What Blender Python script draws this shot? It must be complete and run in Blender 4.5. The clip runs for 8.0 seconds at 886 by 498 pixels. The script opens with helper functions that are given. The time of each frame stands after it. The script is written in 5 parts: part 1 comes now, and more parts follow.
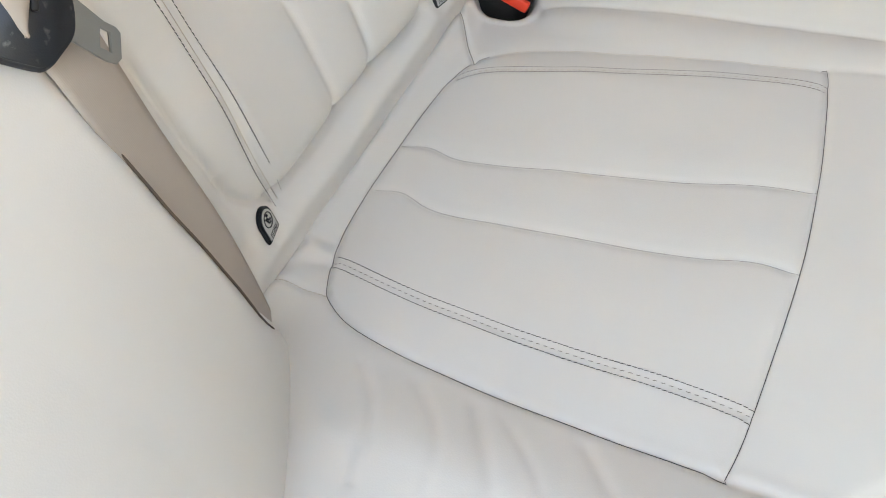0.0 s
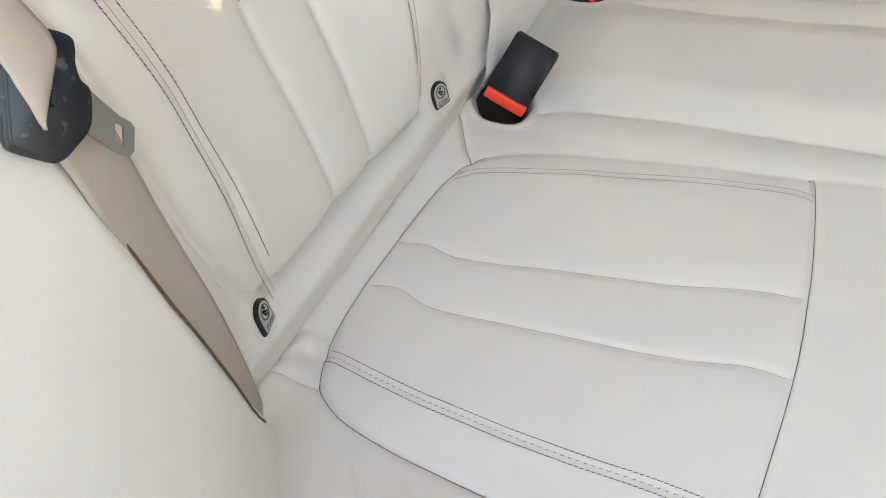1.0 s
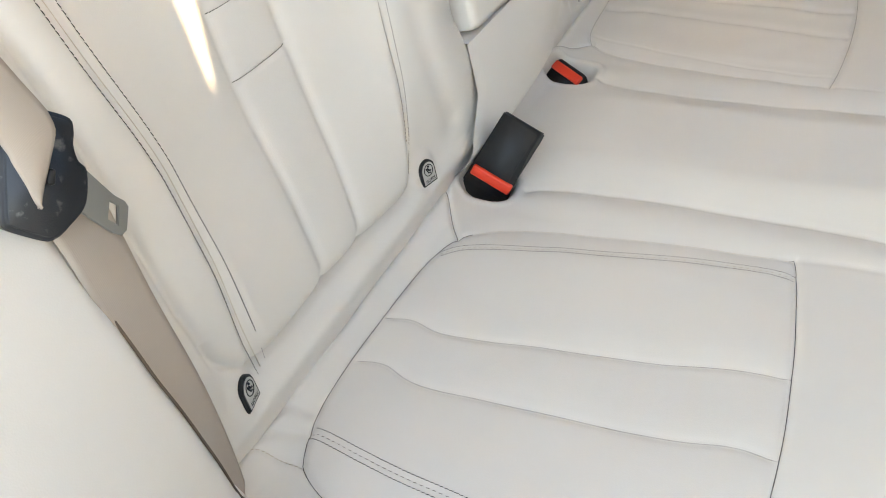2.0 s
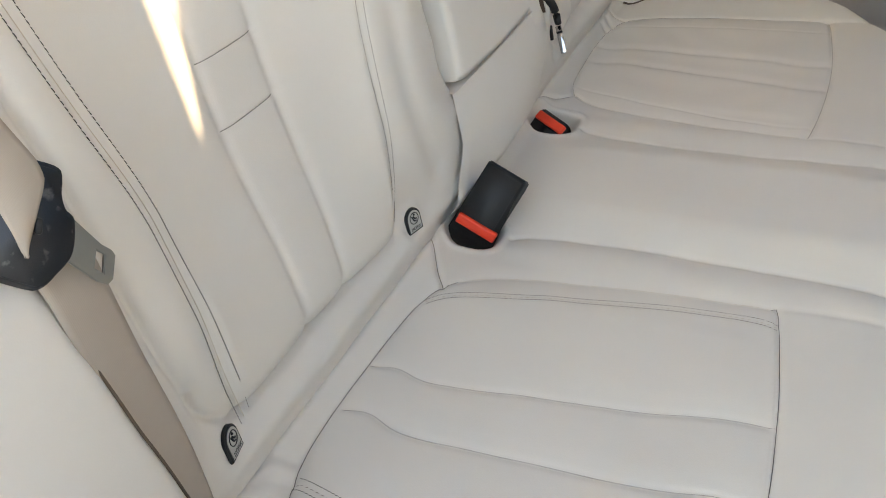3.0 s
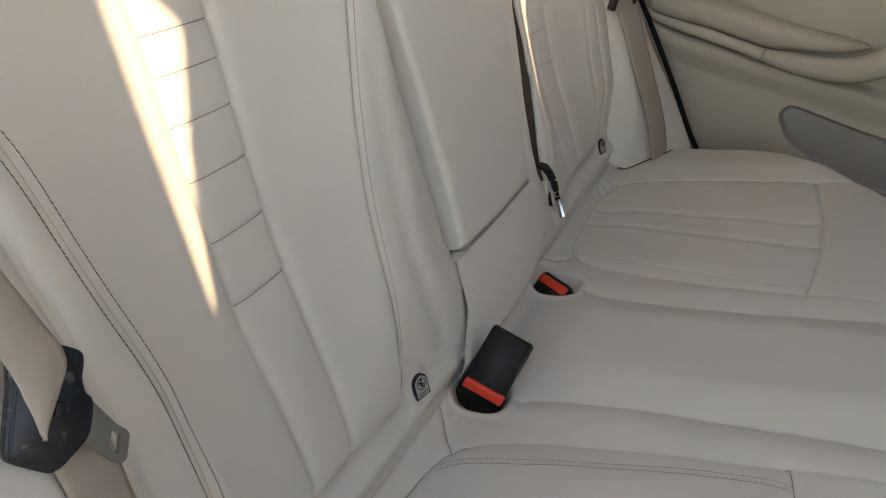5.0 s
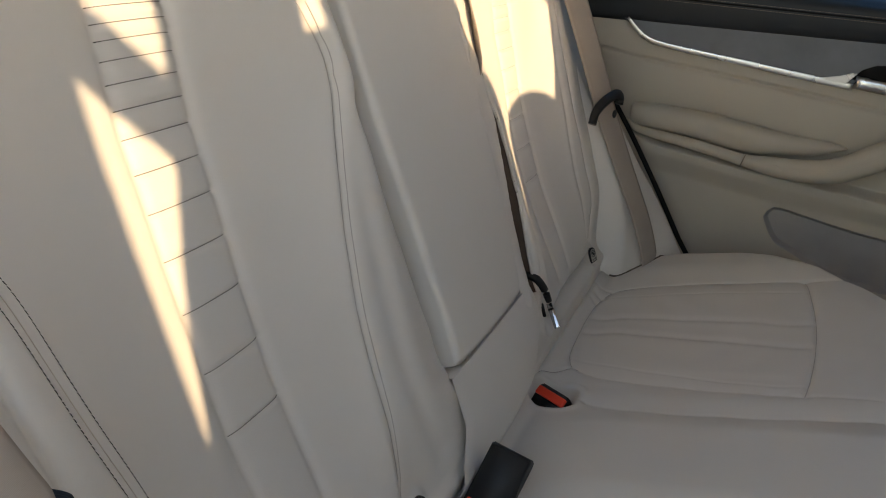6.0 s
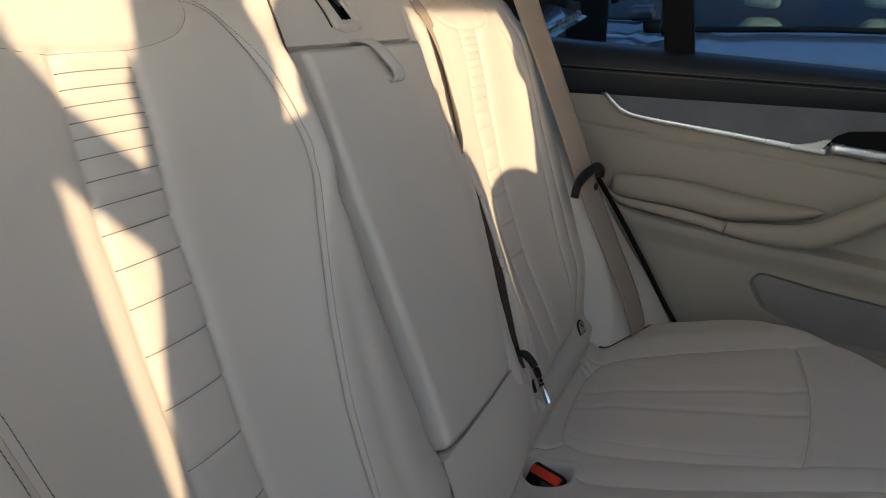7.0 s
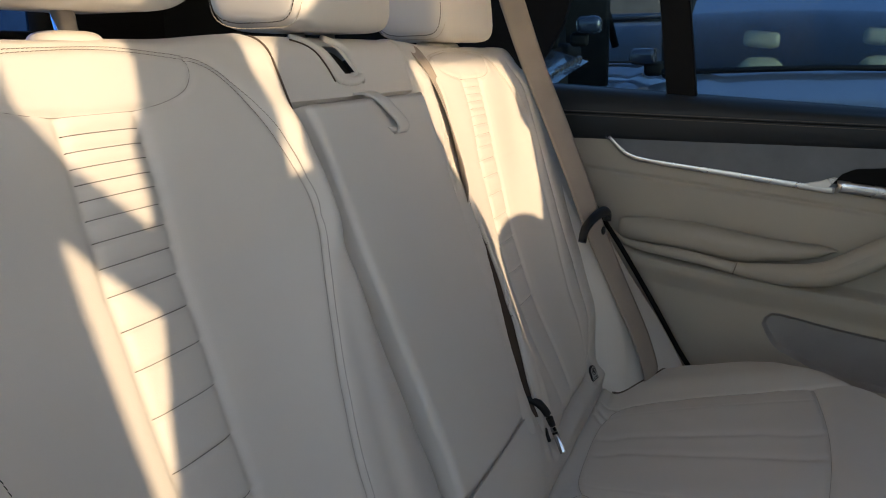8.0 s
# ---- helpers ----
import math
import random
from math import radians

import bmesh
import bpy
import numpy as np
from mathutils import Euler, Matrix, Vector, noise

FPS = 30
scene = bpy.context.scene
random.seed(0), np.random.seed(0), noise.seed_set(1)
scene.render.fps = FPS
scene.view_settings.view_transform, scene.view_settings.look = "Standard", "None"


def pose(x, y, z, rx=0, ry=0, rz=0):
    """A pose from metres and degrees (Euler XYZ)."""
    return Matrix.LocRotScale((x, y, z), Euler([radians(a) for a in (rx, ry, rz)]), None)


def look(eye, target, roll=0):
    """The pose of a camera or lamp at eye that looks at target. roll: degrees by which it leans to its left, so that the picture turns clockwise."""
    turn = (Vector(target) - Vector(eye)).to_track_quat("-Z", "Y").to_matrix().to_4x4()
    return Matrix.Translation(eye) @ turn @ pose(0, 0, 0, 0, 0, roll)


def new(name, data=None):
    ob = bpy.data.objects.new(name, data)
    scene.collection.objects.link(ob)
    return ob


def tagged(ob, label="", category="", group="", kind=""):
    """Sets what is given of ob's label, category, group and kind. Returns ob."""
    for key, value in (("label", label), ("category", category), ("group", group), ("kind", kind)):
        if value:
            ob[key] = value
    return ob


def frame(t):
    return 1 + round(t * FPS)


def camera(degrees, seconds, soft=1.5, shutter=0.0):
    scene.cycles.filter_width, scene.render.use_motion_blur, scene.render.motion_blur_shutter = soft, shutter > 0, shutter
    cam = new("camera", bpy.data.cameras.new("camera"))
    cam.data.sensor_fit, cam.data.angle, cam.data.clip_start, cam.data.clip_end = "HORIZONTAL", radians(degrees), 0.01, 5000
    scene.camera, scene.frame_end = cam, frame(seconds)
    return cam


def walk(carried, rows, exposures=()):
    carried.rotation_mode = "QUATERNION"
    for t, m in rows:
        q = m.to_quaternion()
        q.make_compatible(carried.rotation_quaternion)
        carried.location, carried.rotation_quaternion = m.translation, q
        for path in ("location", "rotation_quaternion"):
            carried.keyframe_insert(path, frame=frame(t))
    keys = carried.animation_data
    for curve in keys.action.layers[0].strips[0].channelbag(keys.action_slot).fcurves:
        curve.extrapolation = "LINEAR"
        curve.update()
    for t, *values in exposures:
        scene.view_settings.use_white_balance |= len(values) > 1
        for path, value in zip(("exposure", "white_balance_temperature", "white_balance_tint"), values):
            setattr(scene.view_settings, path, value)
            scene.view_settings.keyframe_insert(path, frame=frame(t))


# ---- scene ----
cam = camera(56.3, 8.0, soft=1.0)
PATH = [
    (0, (-0.267, -0.236, 0.488), (0.823, 0.193, -1.133), 3.4),
    (0.5, (-0.27, -0.234, 0.489), (0.899, 0.231, -1.066), 4.0),
    (1, (-0.271, -0.232, 0.492), (0.989, 0.253, -0.984), 5.2),
    (1.5, (-0.271, -0.229, 0.495), (1.057, 0.263, -0.918), 6.1),
    (2, (-0.272, -0.23, 0.499), (1.109, 0.279, -0.855), 6.4),
    (3.5, (-0.275, -0.228, 0.505), (1.223, 0.3, -0.712), 7.0),
    (4, (-0.278, -0.23, 0.511), (1.261, 0.341, -0.632), 6.3),
    (4.5, (-0.278, -0.229, 0.513), (1.311, 0.369, -0.543), 5.9),
    (5.8, (-0.288, -0.236, 0.527), (1.427, 0.444, -0.246), 2.8),
    (6, (-0.283, -0.236, 0.528), (1.453, 0.446, -0.192), 2.4),
    (6.5, (-0.281, -0.237, 0.533), (1.493, 0.447, -0.088), 1.3),
    (7, (-0.278, -0.237, 0.535), (1.519, 0.444, -0.02), 0.7),
    (7.5, (-0.274, -0.236, 0.536), (1.537, 0.45, 0.036), -0.0),
    (8, (-0.272, -0.235, 0.538), (1.544, 0.474, 0.089), -0.9),
]
walk(cam, [(t, look(eye, target, roll)) for t, eye, target, roll in PATH],
     [(0, 3.70, 8100, 12), (2.0, 3.82, 8200, 11.5), (3.5, 3.15, 8250, 13), (4.5, 2.81, 8250, 14), (6.5, 1.90, 7650, 14), (8, 1.73, 7150, 13.5)])


# ---- world, sun and exposure ----
SUN_ELEVATION, SUN_AZIMUTH = 17.0, -22.0  # azimuth: degrees from the car's nose, towards the open side when negative
to_sun = Vector((math.sin(radians(SUN_AZIMUTH)) * math.cos(radians(SUN_ELEVATION)),
                 -math.cos(radians(SUN_AZIMUTH)) * math.cos(radians(SUN_ELEVATION)),
                 math.sin(radians(SUN_ELEVATION))))
world = bpy.data.worlds.new("sky")
scene.world = world
world.use_nodes = True
sky = world.node_tree.nodes.new("ShaderNodeTexSky")
sky.sky_type, sky.sun_disc = "NISHITA", False
sky.sun_elevation = radians(SUN_ELEVATION)
sky.sun_rotation = math.atan2(to_sun.x, to_sun.y)
background = world.node_tree.nodes["Background"]
background.inputs["Strength"].default_value = 0.15
world.node_tree.links.new(sky.outputs["Color"], background.inputs["Color"])
sun = new("sun", bpy.data.lights.new("sun", "SUN"))
sun.data.energy, sun.data.angle, sun.data.color = 1.55, radians(0.6), (1.0, 0.795, 0.535)
sun.matrix_world = look(to_sun * 20, (0, 0, 0))


# ---- materials ----
def material(name, colour, rough=0.5, metal=0.0, spread=0.06, mottle=9.0, grain=900.0, bump=0.15, depth=0.0004, ior=1.45,
             second=None, cells=False, coat=0.0, wear=0.0, wear_colour=(0.5, 0.5, 0.5)):
    """A surface with soft tonal variation, uneven gloss and a fine relief."""
    m = bpy.data.materials.new(name)
    m.use_nodes = True
    nodes, links = m.node_tree.nodes, m.node_tree.links
    b = nodes["Principled BSDF"]
    where = nodes.new("ShaderNodeTexCoord").outputs["Object"]
    big = nodes.new("ShaderNodeTexNoise")
    big.inputs["Scale"].default_value, big.inputs["Detail"].default_value = mottle, 5
    links.new(where, big.inputs["Vector"])
    ramp = nodes.new("ShaderNodeValToRGB")
    low = tuple(c * (1 - spread) for c in colour)
    high = tuple(min(1, c * (1 + spread)) for c in (second or colour))
    ramp.color_ramp.elements[0].color, ramp.color_ramp.elements[1].color = (*low, 1), (*high, 1)
    ramp.color_ramp.elements[0].position, ramp.color_ramp.elements[1].position = 0.3, 0.7
    links.new(big.outputs["Fac"], ramp.inputs["Fac"])
    tone = ramp.outputs["Color"]
    fine = nodes.new("ShaderNodeTexVoronoi" if cells else "ShaderNodeTexNoise")
    fine.inputs["Scale"].default_value = grain
    links.new(where, fine.inputs["Vector"])
    relief = fine.outputs["Distance" if cells else "Fac"]
    if wear:
        scratch = nodes.new("ShaderNodeTexNoise")
        scratch.inputs["Scale"].default_value, scratch.inputs["Detail"].default_value = 160, 6
        links.new(where, scratch.inputs["Vector"])
        cut = nodes.new("ShaderNodeMapRange")
        cut.inputs["From Min"].default_value, cut.inputs["From Max"].default_value = 0.60, 0.72
        cut.inputs["To Max"].default_value = wear
        links.new(scratch.outputs["Fac"], cut.inputs["Value"])
        mix = nodes.new("ShaderNodeMix")
        mix.data_type = "RGBA"
        links.new(cut.outputs["Result"], mix.inputs["Factor"])
        links.new(tone, mix.inputs["A"])
        mix.inputs["B"].default_value = (*wear_colour, 1)
        tone = mix.outputs["Result"]
    links.new(tone, b.inputs["Base Color"])
    gloss = nodes.new("ShaderNodeMapRange")
    gloss.inputs["To Min"].default_value, gloss.inputs["To Max"].default_value = max(0.02, rough - 0.07), min(1, rough + 0.07)
    links.new(big.outputs["Fac"], gloss.inputs["Value"])
    links.new(gloss.outputs["Result"], b.inputs["Roughness"])
    b.inputs["Metallic"].default_value, b.inputs["IOR"].default_value = metal, ior
    b.inputs["Coat Weight"].default_value = coat
    if bump:
        n = nodes.new("ShaderNodeBump")
        n.inputs["Strength"].default_value, n.inputs["Distance"].default_value = bump, depth
        links.new(relief, n.inputs["Height"])
        links.new(n.outputs["Normal"], b.inputs["Normal"])
    return m


LEATHER = material("cream leather", (0.652, 0.622, 0.582), 0.46, spread=0.025, mottle=6, grain=1100, bump=0.13, depth=0.0003, cells=True)
DOOR_LEATHER = material("cream door lining", (0.50, 0.45, 0.375), 0.5, spread=0.03, mottle=5, grain=1000, bump=0.25, depth=0.0003, cells=True)
# brown of the seams; in gaps and creases it paints shade
SPLIT = material("dark brown for seams and shaded gaps", (0.10, 0.072, 0.055), 0.9, mottle=40)
# near-black brown: the shade of hollows is put into the colour
GAP = material("dark brown shade for hollows", (0.035, 0.027, 0.022), 0.9, mottle=40)
THREAD = material("dark thread", (0.030, 0.025, 0.022), 0.8, grain=2500, bump=0.4)
PALE_THREAD = material("cream thread", (0.52, 0.46, 0.38), 0.8, grain=2500, bump=0.4)
GREY_THREAD = material("grey thread", (0.22, 0.19, 0.165), 0.8, grain=2500, bump=0.4)
PLASTIC = material("black plastic", (0.014, 0.0145, 0.016), 0.45, grain=1600, bump=0.2, wear=0.0)
PLASTIC.node_tree.nodes["Principled BSDF"].inputs["Specular IOR Level"].default_value = 0.35
WORN_PLASTIC = material("scuffed black plastic", (0.015, 0.017, 0.022), 0.42, grain=1400, bump=0.25, wear=0.6, wear_colour=(0.22, 0.215, 0.21))
RED = material("red button plastic", (0.78, 0.055, 0.025), 0.4, grain=900, bump=0.12)
STEEL = material("brushed steel", (0.24, 0.24, 0.235), 0.32, 1.0, mottle=30, grain=1200, bump=0.12)
CHROME = material("satin chrome", (0.62, 0.62, 0.62), 0.27, 1.0, mottle=20, grain=900, bump=0.05)
DARK_LEATHER = material("dark leather", (0.029, 0.034, 0.040), 0.5, grain=900, bump=0.35, cells=True)
TRIM = material("dark brushed trim", (0.155, 0.165, 0.18), 0.5, 0.1, spread=0.15, mottle=14, grain=700, bump=0.2)
SPEAKER = material("grey speaker cloth", (0.36, 0.34, 0.325), 0.75, mottle=20, grain=1300, bump=0.6, cells=True)
CARPET = material("dark carpet", (0.05, 0.047, 0.045), 0.95, mottle=30, grain=700, bump=0.9, depth=0.002)
YELLOW_LEATHER = material("pale yellow leather", (0.55, 0.45, 0.24), 0.5, spread=0.05, grain=300, bump=0.1)
HEADLINER = material("pale headliner", (0.5, 0.47, 0.42), 0.95, mottle=12, grain=900, bump=0.3)
PLATE = material("grey plastic label", (0.42, 0.42, 0.40), 0.5, grain=900, bump=0.05)
BODY_PAINT = material("dark blue car paint", (0.03, 0.04, 0.06), 0.25, 0.2, mottle=3, bump=0, coat=1.0)
POLISHED = material("polished chrome", (0.48, 0.48, 0.49), 0.06, 1.0, mottle=20, bump=0)
FAR_PAINT = material("silver blue car paint", (0.30, 0.33, 0.37), 0.3, 0.5, mottle=2, bump=0, coat=1.0)
RUBBER = material("black rubber", (0.009, 0.009, 0.009), 0.75)
RUBBER.node_tree.nodes["Principled BSDF"].inputs["Specular IOR Level"].default_value = 0.2
# pale tone picked so the unseen ground throws light into the cabin
GROUND = material("pale bounce ground", (0.42, 0.41, 0.39), 0.85, spread=0.25, mottle=3, grain=120, bump=0.6, depth=0.004)
SUN_BLOCK = material("grey sun block sheet", (0.16, 0.16, 0.16), 0.9, grain=900)
BRICK = material("dull brick", (0.20, 0.14, 0.11), 0.85, spread=0.2, mottle=3, grain=40, bump=0.5, depth=0.01)


def weave(name, colour):
    """Ribbed belt webbing."""
    m = material(name, colour, 0.7, spread=0.05, mottle=25, grain=1500, bump=0.0)
    nodes, links = m.node_tree.nodes, m.node_tree.links
    where = nodes.new("ShaderNodeTexCoord").outputs["UV"]
    a = nodes.new("ShaderNodeTexWave")
    a.inputs["Scale"].default_value, a.inputs["Distortion"].default_value = 420, 0.4
    a.bands_direction = "Y"
    c = nodes.new("ShaderNodeTexWave")
    c.inputs["Scale"].default_value = 330
    c.bands_direction = "X"
    add = nodes.new("ShaderNodeMath")
    for n in (a, c):
        links.new(where, n.inputs["Vector"])
    links.new(a.outputs["Fac"], add.inputs[0])
    links.new(c.outputs["Fac"], add.inputs[1])
    bump = nodes.new("ShaderNodeBump")
    bump.inputs["Strength"].default_value, bump.inputs["Distance"].default_value = 0.12, 0.0002
    links.new(add.outputs[0], bump.inputs["Height"])
    links.new(bump.outputs["Normal"], nodes["Principled BSDF"].inputs["Normal"])
    return m


BELT = weave("beige belt webbing", (0.365, 0.312, 0.268))


def glass(name, colour, rough=0.0, ior=1.45):
    m = bpy.data.materials.new(name)
    m.use_nodes = True
    nodes, links = m.node_tree.nodes, m.node_tree.links
    clear, gloss, mix, fresnel = (nodes.new("ShaderNode" + n) for n in ("BsdfTransparent", "BsdfGlossy", "MixShader", "Fresnel"))
    clear.inputs["Color"].default_value = (*colour, 1)
    gloss.inputs["Roughness"].default_value = rough
    fresnel.inputs["IOR"].default_value = ior
    links.new(fresnel.outputs["Fac"], mix.inputs["Fac"])
    links.new(clear.outputs["BSDF"], mix.inputs[1])
    links.new(gloss.outputs["BSDF"], mix.inputs[2])
    links.new(mix.outputs["Shader"], nodes["Material Output"].inputs["Surface"])
    nodes.remove(nodes["Principled BSDF"])
    return m


WINDOW = glass("tinted window glass", (0.34, 0.48, 0.60), ior=1.12)
REAR_GLASS = glass("blue-tinted rear glass", (0.20, 0.42, 0.80), ior=1.16)
SCREEN = glass("windscreen glass", (0.72, 0.82, 0.88), ior=1.19)


# ---- small builders ----
def thing(name, label, category, group="", kind=""):
    return tagged(new(name), label, category, group, kind)


def child(name, mesh, mat, parent, label="", kind=""):
    ob = new(name, mesh)
    mesh.materials.clear()
    mesh.materials.append(mat)
    ob.parent = parent
    return tagged(ob, label, kind=kind)


def part(name, bm, mat, parent, label="", smooth=True, kind=""):
    mesh = bpy.data.meshes.new(name)
    bm.normal_update()
    bm.to_mesh(mesh)
    bm.free()
    if smooth:
        mesh.shade_smooth()
    return child(name, mesh, mat, parent, label, kind)


def grid_mesh(name, p, keep=None, flip=False, uv=None):
    """A smooth sheet through the rows and columns of p; keep picks its faces."""
    ny, nx = p.shape[:2]
    du, dv = np.gradient(p, axis=1), np.gradient(p, axis=0)
    nrm = np.cross(du, dv)
    nrm /= np.maximum(np.linalg.norm(nrm, axis=2, keepdims=True), 1e-12)
    if flip:
        nrm = -nrm
    ids = np.arange(ny * nx).reshape(ny, nx)
    faces = np.stack([ids[:-1, :-1], ids[:-1, 1:], ids[1:, 1:], ids[1:, :-1]], -1)
    faces = (faces[keep] if keep is not None else faces.reshape(-1, 4))
    if flip:
        faces = faces[:, ::-1]
    used, faces = np.unique(faces, return_inverse=True)
    faces = faces.reshape(-1, 4)
    mesh = bpy.data.meshes.new(name)
    mesh.vertices.add(len(used))
    mesh.vertices.foreach_set("co", p.reshape(-1, 3)[used].astype(np.float32).ravel())
    mesh.loops.add(faces.size)
    mesh.loops.foreach_set("vertex_index", faces.astype(np.int32).ravel())
    mesh.polygons.add(len(faces))
    mesh.polygons.foreach_set("loop_start", np.arange(0, faces.size, 4, dtype=np.int32))
    mesh.update(calc_edges=True)
    mesh.shade_smooth()
    mesh.normals_split_custom_set_from_vertices([tuple(v) for v in nrm.reshape(-1, 3)[used]])
    if uv is not None:
        layer = mesh.uv_layers.new(name="UVMap")
        layer.data.foreach_set("uv", uv.reshape(-1, 2)[used][faces.ravel()].astype(np.float32).ravel())
    return mesh


def curve(points, n=60):
    """A smooth line through the points, at n even steps."""
    p = np.array(points, float)
    q = np.vstack([2 * p[0] - p[1], p, 2 * p[-1] - p[-2]])
    out = []
    for i in range(1, len(q) - 2):
        for t in np.linspace(0, 1, 16, endpoint=False):
            a, b, c, d = q[i - 1], q[i], q[i + 1], q[i + 2]
            out.append(0.5 * (2 * b + (c - a) * t + (2 * a - 5 * b + 4 * c - d) * t * t + (3 * b - a - 3 * c + d) * t ** 3))
    out = np.array(out + [p[-1]])
    far = np.r_[0, np.cumsum(np.linalg.norm(np.diff(out, axis=0), axis=1))]
    return np.stack([np.interp(np.linspace(0, far[-1], n), far, out[:, k]) for k in range(out.shape[1])], -1)


def distance(x, y, line):
    """How far each place lies from a line."""
    best = np.full(x.shape, 9.0)
    for (ax, ay), (bx, by) in zip(line[:-1], line[1:]):
        dx, dy = bx - ax, by - ay
        t = np.clip(((x - ax) * dx + (y - ay) * dy) / (dx * dx + dy * dy + 1e-12), 0, 1)
        best = np.minimum(best, np.hypot(x - ax - t * dx, y - ay - t * dy))
    return best


def inside(x, y, ring):
    odd = np.zeros(x.shape, bool)
    for (ax, ay), (bx, by) in zip(ring, np.roll(ring, -1, axis=0)):
        cross = (ay > y) != (by > y)
        odd ^= cross & (x < (bx - ax) * (y - ay) / (by - ay + 1e-15) + ax)
    return odd


def step(v, a, b):
    t = np.clip((v - a) / (b - a), 0, 1)
    return t * t * (3 - 2 * t)


def dent(d, depth, width):
    return -depth * np.exp(-((d / width) ** 2))


def unit(v):
    return v / np.maximum(np.linalg.norm(v, axis=-1, keepdims=True), 1e-12)


def tube(bm, line, radius, sides=8, flat=1.0, up=None, closed=False):
    """Adds a rod along a line to bm. flat below 1 squashes it along up."""
    line = np.array(line, float)
    rad = np.broadcast_to(radius, (len(line),))
    tan = unit(np.gradient(line, axis=0))
    rings = []
    for p, t, r in zip(line, tan, rad):
        ref = np.array(up if up is not None else ((0, 0, 1) if abs(t[2]) < 0.9 else (0, 1, 0)), float)
        a = unit(np.cross(t, ref))
        b = np.cross(a, t)
        rings.append([bm.verts.new(p + r * (math.cos(w) * a + flat * math.sin(w) * b)) for w in np.linspace(0, 2 * math.pi, sides, endpoint=False)])
    for r0, r1 in zip(rings[:-1], rings[1:]):
        for k in range(sides):
            bm.faces.new((r0[k], r0[(k + 1) % sides], r1[(k + 1) % sides], r1[k]))
    bm.faces.new(rings[0][::-1])
    bm.faces.new(rings[-1])
    return bm


def stitches(name, line, normal, mat, parent, length=0.0033, gap=0.0004, r=0.00032, lift=0.0004, slant=0.12):
    """A row of sewn stitches along a line on a surface."""
    far = np.r_[0, np.cumsum(np.linalg.norm(np.diff(line, axis=0), axis=1))]
    count = max(1, int(far[-1] / (length + gap)))
    mids = (np.arange(count) + 0.5) * far[-1] / count
    at = lambda arr, d: np.stack([np.interp(d, far, arr[:, k]) for k in range(3)], -1)
    c, t, n = at(line, mids), unit(at(line, mids + 0.0006) - at(line, mids - 0.0006)), unit(at(normal, mids))
    side = unit(np.cross(n, t))
    t = unit(t + slant * side)
    side = np.cross(n, t)
    c = c + n * lift
    verts, faces = [], []
    half = length / 2
    for k in range(count):
        base = len(verts)
        for along, wide in ((-1, 0.5), (-0.6, 1), (0.6, 1), (1, 0.5)):
            q = c[k] + t[k] * half * along
            for a in (0, math.pi / 2, math.pi, 1.5 * math.pi):
                verts.append(q + r * wide * (math.cos(a) * side[k] + math.sin(a) * n[k]) - n[k] * (r * 0.55 if abs(along) == 1 else 0))
        for row in range(3):
            for j in range(4):
                a, b = base + row * 4 + j, base + row * 4 + (j + 1) % 4
                faces.append((a, b, b + 4, a + 4))
        faces += [tuple(base + j for j in (3, 2, 1, 0)), tuple(base + 12 + j for j in range(4))]
    mesh = bpy.data.meshes.new(name)
    mesh.from_pydata([tuple(v) for v in verts], [], faces)
    mesh.shade_smooth()
    return child(name, mesh, mat, parent, kind="stuff")


def cord(name, line, normal, mat, parent, r=0.0006, lift=0.0):
    bm = bmesh.new()
    tube(bm, line + unit(normal) * lift, r, 6)
    return part(name, bm, mat, parent)


def rounded(size, bevel, segments=4, taper=None):
    """A box with rounded edges, centred; taper scales its top."""
    bm = bmesh.new()
    bmesh.ops.create_cube(bm, size=1)
    for v in bm.verts:
        k = (taper or (1, 1)) if v.co.z > 0 else (1, 1)
        v.co = Vector((v.co.x * size[0] * k[0], v.co.y * size[1] * k[1], v.co.z * size[2]))
    bmesh.ops.bevel(bm, geom=bm.edges[:], offset=bevel, segments=segments, profile=0.5, affect="EDGES")
    return bm


def slab(outline, thick, bevel=0.0, segments=3):
    """A flat plate in x and y with its top at z = 0."""
    bm = bmesh.new()
    face = bm.faces.new([bm.verts.new((x, y, 0)) for x, y in outline])
    made = bmesh.ops.extrude_face_region(bm, geom=[face])
    bmesh.ops.translate(bm, vec=(0, 0, -thick), verts=[g for g in made["geom"] if isinstance(g, bmesh.types.BMVert)])
    bmesh.ops.recalc_face_normals(bm, faces=bm.faces[:])
    if bevel:
        bmesh.ops.bevel(bm, geom=[e for e in bm.edges if abs(e.verts[0].co.z - e.verts[1].co.z) < 1e-6], offset=bevel, segments=segments, affect="EDGES")
    return bm


def frame_of(origin, right, up):
    """A pose with x along right and z off the face that right and up span."""
    x = Vector(right).normalized()
    z = x.cross(Vector(up)).normalized()
    y = z.cross(x)
    m = Matrix((x, y, z)).transposed().to_4x4()
    m.translation = Vector(origin)
    return m


def moved(bm, m):
    bmesh.ops.transform(bm, matrix=m, verts=bm.verts[:])
    return bm


# ---- the bench cushion ----
XC = 0.484  # the car's middle; the far half mirrors the near one
CUSHION_XC = 0.473  # the cushion's own mirror line


def near_side(x):
    return np.where(x <= CUSHION_XC, x, 2 * CUSHION_XC - x)


